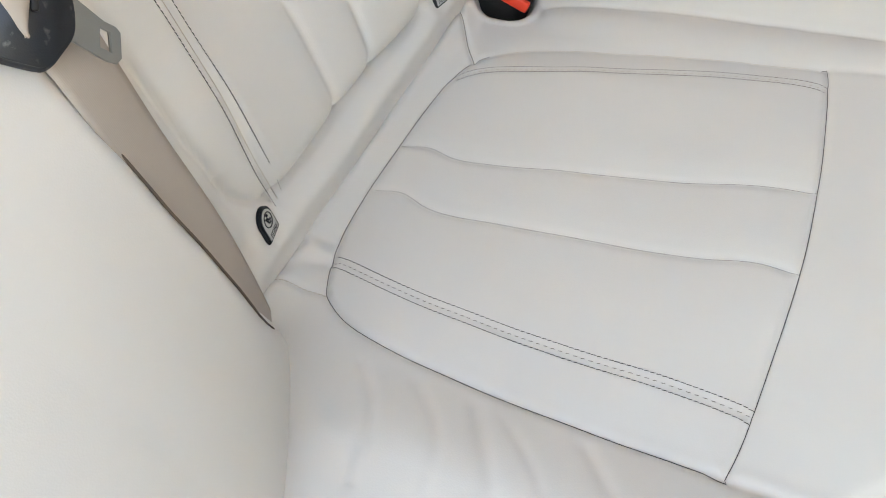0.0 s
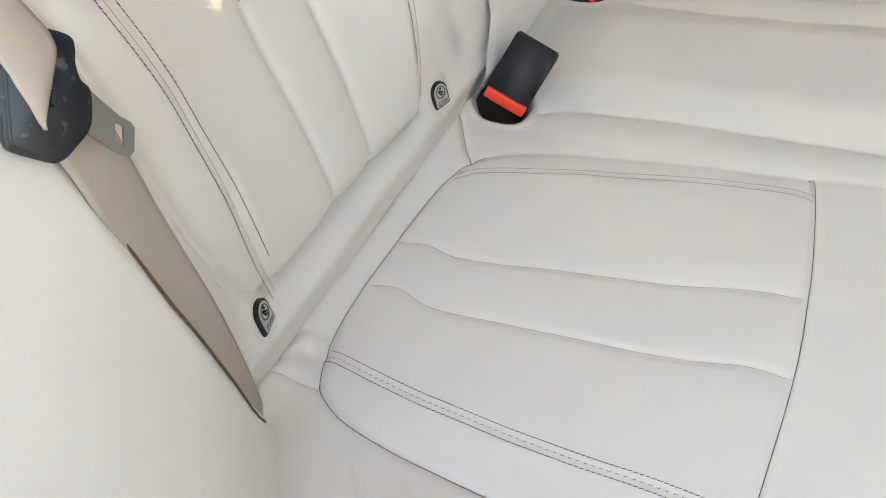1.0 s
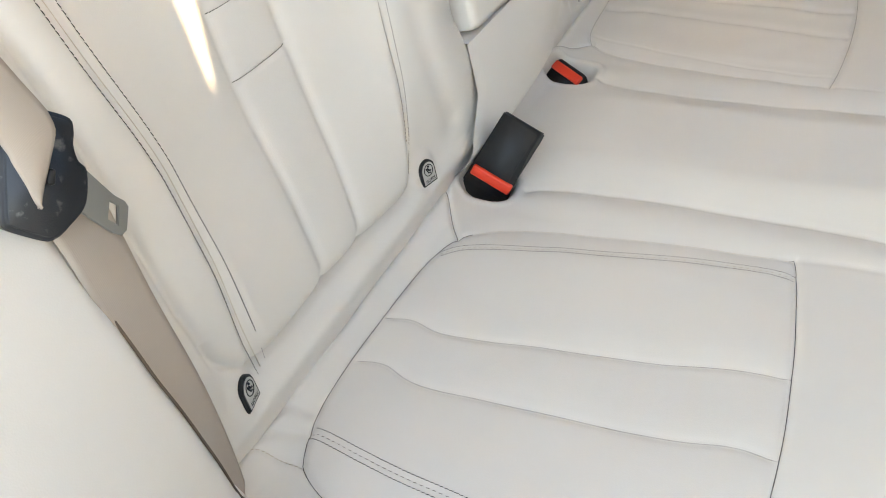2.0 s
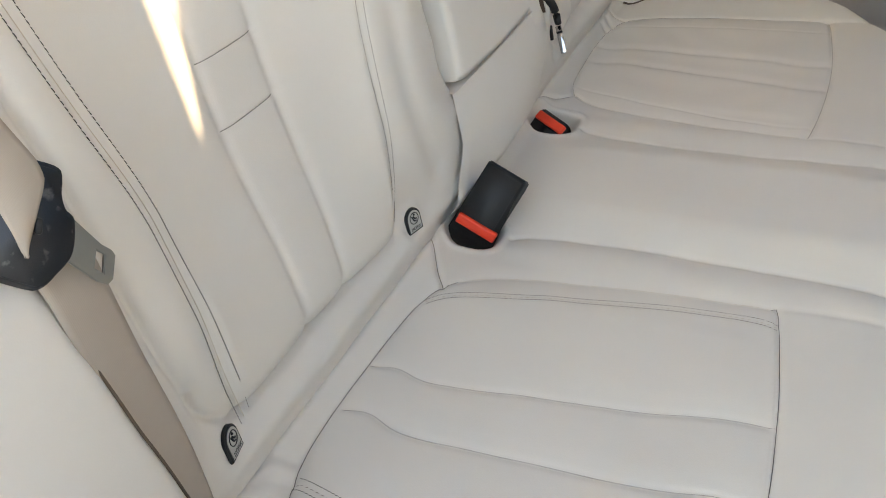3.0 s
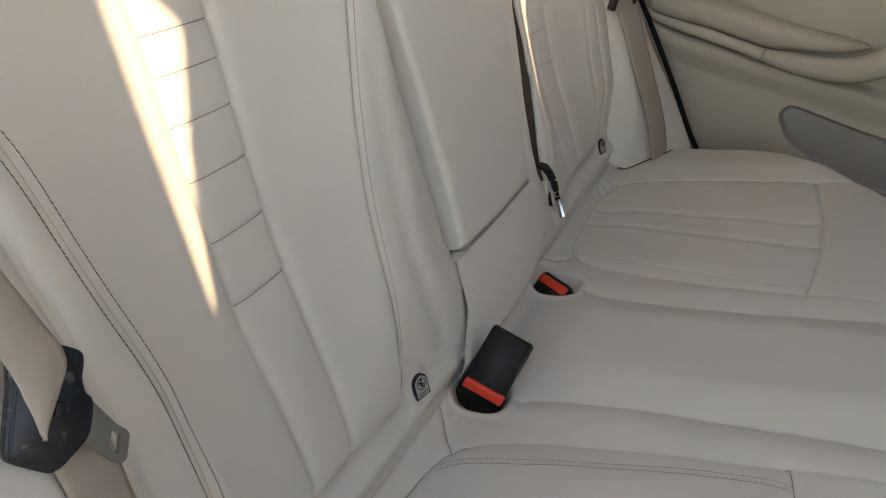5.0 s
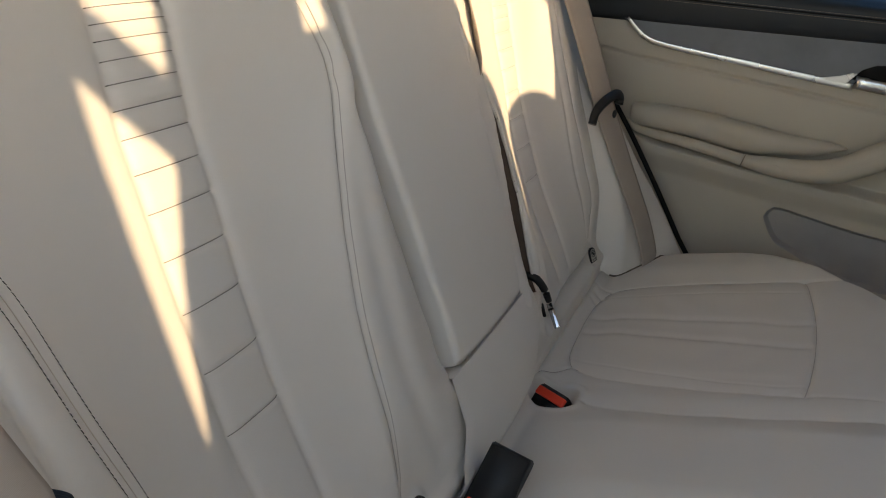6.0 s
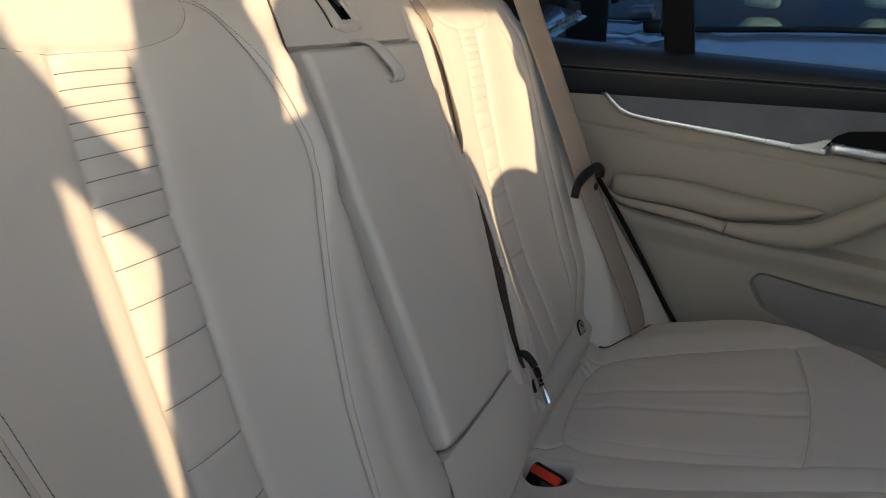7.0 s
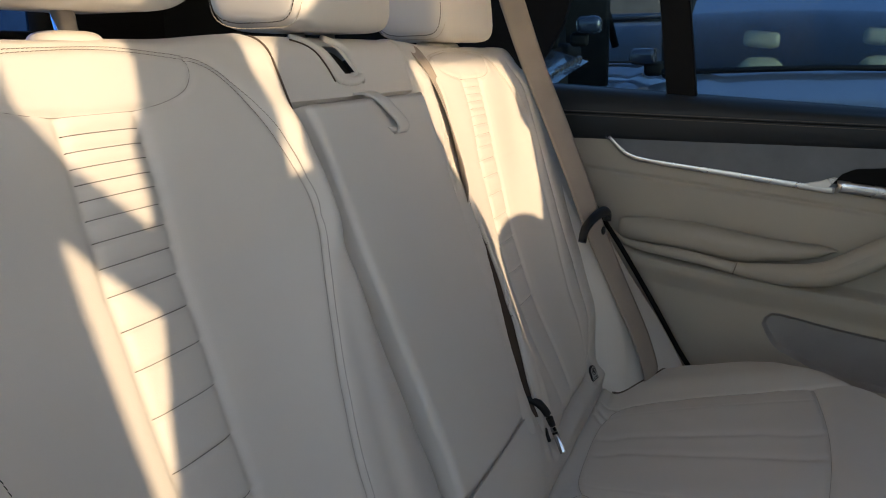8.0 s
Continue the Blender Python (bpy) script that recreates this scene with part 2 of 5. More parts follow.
PANEL = curve([(0.003, -0.043), (0.02, -0.037), (0.05, -0.031), (0.1, -0.029), (0.15, -0.030), (0.21, -0.033), (0.236, -0.037), (0.26, -0.046),
               (0.276, -0.063), (0.289, -0.09), (0.298, -0.13), (0.309, -0.21), (0.314, -0.28), (0.316, -0.318), (0.3135, -0.3235), (0.267, -0.330), (0.188, -0.336), (0.104, -0.337),
               (-0.006, -0.33), (-0.046, -0.3245), (-0.0495, -0.320), (-0.047, -0.25), (-0.043, -0.19), (-0.036, -0.129), (-0.028, -0.087), (-0.02, -0.066),
               (-0.008, -0.049), (0.003, -0.043)], 260)
SEW_INNER = curve([(0.236, -0.040), (0.249, -0.058), (0.260, -0.095), (0.278, -0.172), (0.292, -0.259), (0.295, -0.30), (0.293, -0.326)], 50)
SEW_OUTER = curve([(0.022, -0.038), (0.012, -0.093), (0.004, -0.159), (0.0, -0.218), (-0.002, -0.287), (-0.006, -0.33)], 50)
PLEAT_A = curve([(0.147, -0.032), (0.152, -0.055), (0.146, -0.088), (0.157, -0.165), (0.168, -0.245), (0.180, -0.301), (0.182, -0.3362)], 50)
PLEAT_B = curve([(0.096, -0.034), (0.100, -0.056), (0.090, -0.090), (0.094, -0.165), (0.100, -0.262), (0.109, -0.307), (0.106, -0.3369)], 50)
MIDDLE_SEAM = curve([(0.352, -0.080), (0.361, -0.10), (0.369, -0.178), (0.368, -0.279), (0.364, -0.38), (0.36, -0.47)], 50)
BOLSTER_LINE = curve([(0.316, -0.318), (0.318, -0.364), (0.32, -0.47)], 20)
OUTER_LINE = curve([(-0.0495, -0.320), (-0.052, -0.38), (-0.055, -0.47)], 20)
BACK_SEAM = curve([(0.330, 0.004), (0.298, -0.021), (0.276, -0.036), (0.262, -0.047)], 24)
SIDE_SEAM = curve([(-0.045, 0.012), (-0.026, 0.001), (-0.012, -0.021), (-0.007, -0.048)], 24)
CREASES = [curve(c, 16) for c in (
    [(-0.05, -0.10), (-0.085, -0.125), (-0.13, -0.135)], [(-0.052, -0.14), (-0.09, -0.17), (-0.15, -0.18)],
    [(-0.055, -0.18), (-0.10, -0.205), (-0.15, -0.225)], [(-0.058, -0.20), (-0.10, -0.235), (-0.16, -0.255)], [(-0.06, -0.25), (-0.11, -0.285), (-0.16, -0.30)])]
TUCKS = [curve(c, 12) for c in ([(-0.004, -0.012), (0.012, -0.022), (0.02, -0.036)], [(0.012, -0.008), (0.03, -0.016), (0.038, -0.028)])]


def cushion_height(x, y):
    u = near_side(x)
    z = -0.015 - 0.205 * y
    z = z - 0.7 * np.maximum(0, -0.385 - y) ** 1.5 - 3.0 * np.maximum(0, -0.45 - y) ** 1.5
    rim = distance(u, y, PANEL)
    within = inside(u, y, PANEL)
    soft_side = step(u, 0.262, 0.285) * step(-y, 0.03, 0.07) * (1 - step(-y, 0.30, 0.325))
    z = z + 0.0030 * (1 - np.exp(-rim / np.where(within, 0.016, 0.014))) * (1 - 0.45 * soft_side)
    z = z + dent(rim, 0.0016, 0.0030) * (1 - 0.75 * soft_side) + dent(rim, 0.0012, 0.010) * soft_side
    z = z + np.where(within, -0.004 * np.exp(-(((u - 0.13) / 0.10) ** 2)) * (1 - np.exp(-rim / 0.03)), 0)  # sat-in middle
    for pleat, side in ((PLEAT_A, 1), (PLEAT_B, 1)):
        d = distance(u, y, pleat)
        z = z + np.where(within, np.where(x < XC, dent(d, 0.0013, 0.0035) + dent(d, 0.0013, 0.014), dent(d, 0.0024, 0.0085)) * step(rim, 0.0, 0.006), 0)
    for seam in (SEW_INNER, SEW_OUTER):
        z = z + np.where(within, dent(distance(u, y, seam), 0.0006, 0.0030), 0)
    outer = np.clip(-0.02 - u, 0, 1)
    z = z + np.where(x < XC, 0.020, 0.010) * step(outer, 0.015, 0.09) * step(-y, 0.02, 0.14) - 0.10 * step(outer, 0.135, 0.20)
    limit = np.interp(-y, [0.0, 0.14, 0.22, 0.28, 0.34, 0.40, 0.44, 0.48, 0.56], [-0.205, -0.203, -0.19, -0.165, -0.115, -0.045, 0.01, 0.10, 0.3])
    z = z - 0.16 * step(limit - u, -0.035, 0.06) ** 1.5
    ridge = np.clip(1 - np.abs(u - 0.338) / 0.028, 0, 1)
    z = z + 0.0018 * step(ridge, 0.0, 1.0) * step(-y, 0.05, 0.11)
    middle = step(u, 0.362, 0.42)
    z = z + 0.011 * middle * step(-y, 0.03, 0.12)
    crease = distance(u, y, MIDDLE_SEAM)
    z = z + dent(crease, 0.0022, 0.0030) + dent(crease, 0.0022, 0.011)
    for line in (BOLSTER_LINE, OUTER_LINE):
        z = z + dent(distance(u, y, line), 0.0012 if line is BOLSTER_LINE else 0.003, 0.004)
    z = z + dent(distance(u, y, BACK_SEAM), 0.0028, 0.003) + dent(distance(u, y, SIDE_SEAM), 0.002, 0.003)
    z = z + np.where(within, 0, 0.014 * np.exp(-(((y + 0.014) / 0.012) ** 2)) * (1 - np.exp(-rim / 0.006)))  # roll along the back edge
    z = z - 0.9 * np.maximum(0, y - 0.002) ** 1.2
    near = x < XC
    for k, line in enumerate(CREASES):
        z = z + np.where(near, dent(distance(u, y, line), 0.0010 if k % 2 else 0.0016, 0.004 + 0.001 * (k % 3)), 0)
    for line in TUCKS:
        z = z + dent(distance(u, y, line), 0.004, 0.006)
    # the wells in which the buckles stand
    for bx, by, rx, ry in ((0.347, -0.0415, 0.0235, 0.0275), (0.598, -0.043, 0.028, 0.031)):
        d = (np.abs((x - bx) / rx) ** 3 + np.abs((y - by) / ry) ** 3) ** (1 / 3)
        z = z - 0.022 * (1 - step(d, 0.74, 1.06)) + 0.0016 * np.exp(-(((d - 1.2) / 0.13) ** 2))
    return z + 0.0007 * np.sin(x * 41 + 3 * np.sin(y * 23)) * np.sin(y * 37 + 2 * np.sin(x * 17))


def on_cushion(line, mirror=False):
    """A line of (x, y) laid on the cushion: places and normals."""
    x, y = line[:, 0], line[:, 1]
    if mirror:
        x = 2 * CUSHION_XC - x
    e = 0.001
    z = cushion_height(x, y)
    nrm = np.stack([-(cushion_height(x + e, y) - z) / e, -(cushion_height(x, y + e) - z) / e, np.ones_like(z)], -1)
    return np.stack([x, y, z], -1), unit(nrm)


def offset(line, d):
    t = unit(np.gradient(line, axis=0))
    return line + d * np.stack([-t[:, 1], t[:, 0]], -1)


bench = thing("rear_bench_cushion", "cream leather rear bench cushion, two quilted panels with dark stitching", "car seat")
xs, ys = np.arange(-0.225, 1.1935, 0.0018), np.arange(-0.52, 0.0301, 0.0018)
gx, gy = np.meshgrid(xs, ys)
gz = cushion_height(gx, gy)
cx, cy = (gx[1:, 1:] + gx[:-1, :-1]) / 2, (gy[1:, 1:] + gy[:-1, :-1]) / 2
in_panel = inside(near_side(cx), cy, PANEL)
sheet = np.stack([gx, gy, gz], -1)
sheet[0, :, 2], sheet[-1, :, 2], sheet[:, 0, 2], sheet[:, -1, 2] = -0.22, -0.12, -0.22, -0.22
child("cushion_body", grid_mesh("cushion_body", sheet, ~in_panel), LEATHER, bench)
child("seat_panel", grid_mesh("seat_panel", sheet, in_panel & (cx < XC)), LEATHER, bench, "quilted cream leather seat panel")
child("seat_panel", grid_mesh("seat_panel", sheet, in_panel & (cx > XC)), LEATHER, bench, "quilted cream leather seat panel")
for far in (False, True):
    p, n = on_cushion(PANEL, far)
    soft = (PANEL[:, 0] > 0.27) & (PANEL[:, 1] < -0.055) & (PANEL[:, 1] > -0.3225)
    first, last = np.flatnonzero(soft)[[0, -1]]
    roll = np.r_[np.arange(last, len(PANEL)), np.arange(1, first + 1)]
    cord("panel_seam", p[roll], n[roll], THREAD if not far else GREY_THREAD, bench, 0.00023 if not far else 0.0002, 0.0007)
    cord("bolster_seam", p[first:last + 1], n[first:last + 1], PALE_THREAD, bench, 0.00025, 0.0)
    for seam, gaps in ((SEW_OUTER, (-0.0046, 0.0046)), (SEW_INNER, (-0.0033, 0.0033))):
        if far:
            continue
        for g in gaps:
            p, n = on_cushion(offset(seam, g), far)
            stitches("stitching", p, n, PALE_THREAD if far else THREAD if seam is SEW_OUTER else GREY_THREAD, bench, r=0.00016 if far else 0.00026)
        p, n = on_cushion(seam, far)
        stitches("seam", p, n, GREY_THREAD if seam is SEW_OUTER else PALE_THREAD, bench, 0.0028, 0.0022, 0.00014 if far else 0.00024)
    for pleat in (PLEAT_A, PLEAT_B):
        p, n = on_cushion(pleat, far)
        if not far:
            cord("pleat_seam", p, n, GREY_THREAD, bench, 0.00022, 0.0)
    p, n = on_cushion(BACK_SEAM, far)
    cord("back_seam", p, n, GREY_THREAD, bench, 0.0004, 0.0001)
    p, n = on_cushion(SIDE_SEAM, far)
    stitches("side_stitching", p, n, PALE_THREAD, bench)


# ---- the backrests ----
LEAN = math.atan(0.333)
ALONG, OUT = np.array([0, math.sin(LEAN), math.cos(LEAN)]), np.array([0, -math.cos(LEAN), math.sin(LEAN)])
BASE = np.array([0, 0, 0.04])
TOP_S, TOP_R = 0.524, 0.024
MID = 0.14  # middle of the near seat
HALF_S = np.array([-0.05, 0.0, 0.06, 0.17, 0.24, 0.29, 0.33, 0.36, 0.387, 0.42, 0.464, 0.5066, 0.5156, 0.5234, 0.5283, 0.5315, 0.5351, 0.5373, 0.5388, 0.5392])
HALF_OUT = np.array([0.110, 0.117, 0.1260, 0.1315, 0.1470, 0.157, 0.165, 0.180, 0.188, 0.183, 0.160, 0.1427, 0.1357, 0.124, 0.106, 0.085, 0.060, 0.036, 0.014, 0.0])
HALF_W = np.array([0.112, 0.116, 0.119, 0.124, 0.136, 0.151, 0.166, 0.180, 0.188, 0.183, 0.160, 0.1427, 0.1357, 0.124, 0.106, 0.085, 0.060, 0.036, 0.014, 0.0])


def back_place(x, s, h):
    """A place h off the backrest's plane, s up along it; the top rolls over to the rear."""
    a = np.maximum(0, s - TOP_S) / TOP_R
    ctr = BASE + TOP_S * ALONG - TOP_R * OUT
    p = np.zeros(np.shape(x) + (3,))
    ny, nz = np.cos(a) * OUT[1] + np.sin(a) * ALONG[1], np.cos(a) * OUT[2] + np.sin(a) * ALONG[2]
    rolled = s > TOP_S
    p[..., 0] = x
    p[..., 1] = np.where(rolled, ctr[1] + (TOP_R + h) * ny, BASE[1] + s * ALONG[1] + h * OUT[1])
    p[..., 2] = np.where(rolled, ctr[2] + (TOP_R + h) * nz, BASE[2] + s * ALONG[2] + h * OUT[2])
    return p


def arm_left(s):
    return np.interp(s, [-0.05, 0.07, 0.13, 0.26, 0.34, 0.45, 0.48, 0.6], [0.388, 0.388, 0.389, 0.374, 0.364, 0.356, 0.347, 0.338])


def groove_x(s):
    return np.interp(s, [-0.05, 0.04, 0.10, 0.17, 0.23, 0.27, 0.34, 0.42, 0.6], [-0.005, -0.017, -0.031, -0.035, -0.038, -0.044, -0.056, -0.066, -0.065])


def hollow(s):
    return np.interp(s, [-0.05, 0.0, 0.06, 0.2, 0.38, 0.45, 0.5, 0.6], [0, 0, -0.006, -0.013, -0.011, -0.003, 0.0, 0.0])


STRIP_L = curve([(0.107, 0.490), (0.107, 0.45), (0.108, 0.36), (0.1085, 0.27), (0.109, 0.18), (0.112, 0.09), (0.113, 0.006)], 60)
STRIP_R = curve([(0.176, 0.490), (0.175, 0.45), (0.174, 0.36), (0.172, 0.27), (0.172, 0.18), (0.173, 0.09), (0.168, 0.006)], 60)
CAP_SEAM = curve([(0.037, 0.528), (0.039, 0.516), (0.052, 0.504), (0.078, 0.4965), (0.107, 0.4935), (0.14, 0.493), (0.173, 0.4935), (0.202, 0.4965), (0.228, 0.504), (0.241, 0.516), (0.243, 0.528)], 60)
LOW_SEAM = curve([(-0.020, 0.062), (-0.0167, 0.0477), (-0.0084, 0.0323), (0.0047, 0.0176), (0.0153, 0.0117), (0.030, 0.008), (0.07, 0.006), (0.14, 0.005), (0.2, 0.002), (0.24, 0.0), (0.252, 0.006), (0.258, 0.02)], 50)
SEW_IN = curve([(MID + w, s) for s, w in zip(HALF_S[1:], HALF_W[1:])], 240)
SEW_OUT = curve([(MID - w, s) for s, w in zip(HALF_S[1:], HALF_OUT[1:])], 240)[1:]
SEW_ALL = curve(np.vstack([SEW_OUT[:-8:6], SEW_IN[-8::-6]]), 480)
smoothed = np.stack([np.convolve(np.pad(SEW_ALL[:, k], 10, mode="edge"), np.ones(21) / 21, "valid") for k in (0, 1)], -1)
SEW_ALL = np.vstack([SEW_ALL[:1], smoothed[13:-13], SEW_ALL[-1:]])
TAG_SEAM = curve([(0.0113, 0.0056), (0.0108, 0.0), (0.0083, -0.0042), (0.0037, -0.0084), (-0.0029, -0.0113)], 20)
TAG_SPOTS = ((-0.001, 0.0046, -0.28), (0.2776, 0.0025, 0.30))  # across, up, slope of the pad there
FOLD = curve([(0.345, 0.357), (0.318, 0.307), (0.298, 0.16), (0.305, 0.09), (0.33, 0.03)], 40)
RUNGS = [0.482, 0.472, 0.462, 0.452, 0.442, 0.430, 0.416, 0.400, 0.382, 0.359, 0.333, 0.301, 0.264, 0.221, 0.174]


def back_height(u, s):
    """Relief of one seat's backrest over its plane."""
    half = np.maximum(0.001, np.where(u < MID, np.interp(s, HALF_S, HALF_OUT), np.interp(s, HALF_S, HALF_W)))
    grow = step(s, -0.01, 0.11) * (1 - step(s, 0.46, 0.535))
    d = np.abs(u - MID)
    t = np.clip(d / half, 0, 1)
    edge = 0.014 * grow
    hc = hollow(s)
    h = hc + (edge - hc) * t ** 2.2
    over = np.maximum(0, d - half)
    outer = u < MID
    # outboard bolster, up to the groove, then the shoulder under the belt
    gx_ = groove_x(s)
    span = np.maximum(0.012, (MID - half) - gx_)
    f = np.clip(over / span, 0, 1)
    bol_out = edge + (0.006 * np.sin(np.pi * 0.62 * f)) * grow
    past = np.maximum(0, gx_ - u)
    bol_out = bol_out + np.where(past > 0, 0.004 * (1 - np.exp(-past / 0.012)) * grow - 0.25 * np.maximum(0, past - 0.045), 0)
    # inboard bolster, falling to the valley beside the armrest
    span = np.maximum(0.02, arm_left(s) - (MID + half))
    f = np.clip(over / span, 0, 1.4)
    low = 0.002 + 0.006 * step(s, 0.40, 0.5)
    bol_in = edge + 0.012 * np.sin(np.pi * np.clip(f, 0, 1)) * grow - (edge - low) * np.clip(f, 0, 1) ** 2
    bol_in = bol_in + 0.0135 * (1 - step(s, 0.06, 0.11)) * step(s, -0.03, 0.015) * step(f, 0.15, 0.95)
    bol_in = bol_in - 0.05 * step(f, 0.96, 1.25)
    h = np.where(over > 0, np.where(outer, bol_out, bol_in), h)
    h = h + dent(np.minimum(distance(u, s, SEW_IN), distance(u, s, SEW_OUT)), 0.0016, 0.004)
    for seam, depth, width in ((CAP_SEAM, 0.002, 0.0026),
                               (TAG_SEAM, 0.0022, 0.003), (FOLD, 0.0035, 0.014)):
        h = h + dent(distance(u, s, seam), depth, width)
    low = distance(u, s, LOW_SEAM)
    h = h + (dent(low, 0.0065, 0.0026) + dent(low, 0.0045, 0.010)) * np.clip((u + 0.022) / 0.030, 0.55, 1)
    for seam in (STRIP_L, STRIP_R):
        dd = distance(u, s, seam)
        h = h + dent(dd, 0.0026, 0.0045) + dent(dd, 0.002, 0.014)
    h = h + np.where(u < gx_ + 0.03, dent(u - gx_, 0.0035, 0.0032) * grow + dent(u - gx_, 0.0018, 0.009) * grow, 0)
    lane = step(u, 0.100, 0.112) * (1 - step(u, 0.170, 0.182))
    for r in RUNGS:
        h = h + lane * dent(s - r, 0.0016, 0.0022)
    above = np.maximum(0, s - np.interp(u, LOW_SEAM[:, 0], LOW_SEAM[:, 1]))
    h = h + np.where((d < half) & (s > 0), 0.0065 * (1 - np.exp(-above / 0.008)) * (1 - step(s, 0.05, 0.16)) * np.clip((half - d) / 0.012, 0, 1), 0)
    # rolled lower edge
    h = h + 0.009 * np.exp(-(((s + 0.014) / 0.013) ** 2)) - 6.5 * np.maximum(0, -0.037 - s) ** 1.5
    for tu, ts, slope in TAG_SPOTS:
        flat = np.exp(-((((u - tu) / 0.0150) ** 2 + ((s - ts) / 0.0175) ** 2) ** 2))
        h = h * (1 - flat) + flat * (0.0045 + slope * (u - tu))
    return h + 0.0008 * np.sin(u * 31 + 2 * np.sin(s * 19)) * np.sin(s * 27 + 2.2 * np.sin(u * 13))


def gap_x(s):
    return np.interp(s, [-0.05, 0.05, 0.10, 0.16, 0.20, 0.28, 0.355, 0.40, 0.44, 0.49, 0.52, 0.62], [0.682, 0.683, 0.681, 0.685, 0.691, 0.699, 0.697, 0.688, 0.6725, 0.6725, 0.662, 0.652])


def gap_half(s):
    return np.interp(s, [0.0, 0.05, 0.12, 0.24, 0.32, 0.40], [0.005, 0.0055, 0.0065, 0.0080, 0.0070, 0.0055])


def far_gap(x, s):
    return -np.interp(s, [0.03, 0.07, 0.22, 0.28, 0.335, 0.39, 0.52], [0.0, 0.048, 0.048, 0.028, 0.005, 0.001, 0.0]) * np.exp(-((np.abs(x - gap_x(s)) / gap_half(s)) ** 4))


def relief(u, s, far):
    """The far seat is fuller in its upper middle and its inner bolster flatter."""
    h = back_height(u, s)
    if not far:
        return h
    h = h + 0.010 * step(s, 0.24, 0.42) * (1 - step(s, 0.49, 0.53)) * np.exp(-(((u - MID) / 0.11) ** 4))
    over = np.maximum(0, h - np.interp(2 * XC - u, [0.655, 0.668, 0.675, 0.705, 0.725], [0.0150, 0.0115, 0.0075, 0.0075, 0.03]))
    return h - 0.88 * over * step(s, 0.36, 0.42)


def far_surface(u, s):
    """Relief of the far backrest with the split beside the armrest."""
    low = np.exp(-(((2 * XC - u - 0.662) / 0.030) ** 4)) * step(s, 0.02, 0.07) * (1 - step(s, 0.34, 0.44))
    return relief(u, s, True) * (1 - low) + 0.003 * low + far_gap(2 * XC - u, s)


def on_back(line, far=False, lift=0.0):
    u, s = line[:, 0], line[:, 1]
    e = 0.001
    flipx = (lambda v: 2 * XC - v) if far else (lambda v: v)
    h = relief(u, s, far)
    p = back_place(flipx(u), s, h)
    pu, ps = back_place(flipx(u + e), s, relief(u + e, s, far)), back_place(flipx(u), s + e, relief(u, s + e, far))
    n = unit(np.cross(pu - p, ps - p))
    if far:
        n = -n
    return p + n * lift, n


def isofix_tag(spot, far):
    """The marker of a child-seat anchor: an arched black rim round a printed grey plate."""
    p, n = on_back(np.array([spot[:2]]), far)
    turn = math.degrees(math.atan(spot[2])) * (-1 if far else 1)
    m = frame_of(Vector(p[0]) + Vector(OUT) * 0.0016, (1, 0, 0), tuple(ALONG)) @ pose(0, 0, 0, 0, -turn, 0) @ Matrix.Diagonal((0.90, 0.95, 1, 1)) @ pose(0, -0.0022, 0)
    tag = thing("isofix_marker", "black and grey arched plastic child-seat anchor marker on the backrest edge", "anchor marker", "isofix markers")
    arch = [(-0.0105, -0.0105), (0.0105, -0.0105)] + [(0.0105 * math.cos(a), 0.0045 + 0.0105 * math.sin(a)) for a in np.linspace(0, math.pi, 14)]
    part("rim", moved(slab(arch, 0.004, 0.0008), m @ pose(0, 0, 0.0012)), PLASTIC, tag, smooth=False)
    plate = [(x * 0.80, 0.0022 + (y - 0.0022) * 0.84) for x, y in arch]
    face = part("plate", moved(slab(plate, 0.001, 0.0002), m @ pose(0, 0, 0.0017)), PLATE, tag, "printed grey plate", smooth=False)
    ring = bmesh.new()
    tube(ring, [(0.0058 * math.cos(a), 0.0048 + 0.0058 * math.sin(a), 0.0018) for a in np.linspace(0, 2 * math.pi, 28)], 0.00045, 6)
    part("ring", moved(ring, m), PLASTIC, face)
    mark = bmesh.new()
    tube(mark, [(0.002, 0.0015, 0.0018), (-0.0005, 0.0022, 0.0018), (-0.003, 0.0075, 0.0018)], 0.0008, 6)
    tube(mark, [(0.003, 0.0035, 0.0018), (0.0006, 0.0044, 0.0018), (-0.001, 0.0072, 0.0018)], 0.0009, 6)
    bmesh.ops.create_uvsphere(mark, u_segments=10, v_segments=6, radius=0.0012, matrix=pose(0.0004, 0.0086, 0.0018))
    part("pictogram", moved(mark, m), PLASTIC, face)
    text = bpy.data.curves.new("lettering", "FONT")
    text.body, text.size, text.align_x, text.extrude = "ISOFIX", 0.0046, "CENTER", 0.0001
    words = new("lettering_curve", text)
    mesh = bpy.data.meshes.new_from_object(words.evaluated_get(bpy.context.evaluated_depsgraph_get()))
    bpy.data.objects.remove(words)
    mesh.transform(m @ pose(0, -0.0070, 0.0019))
    child("lettering", mesh, PLASTIC, face, "black ISOFIX lettering")


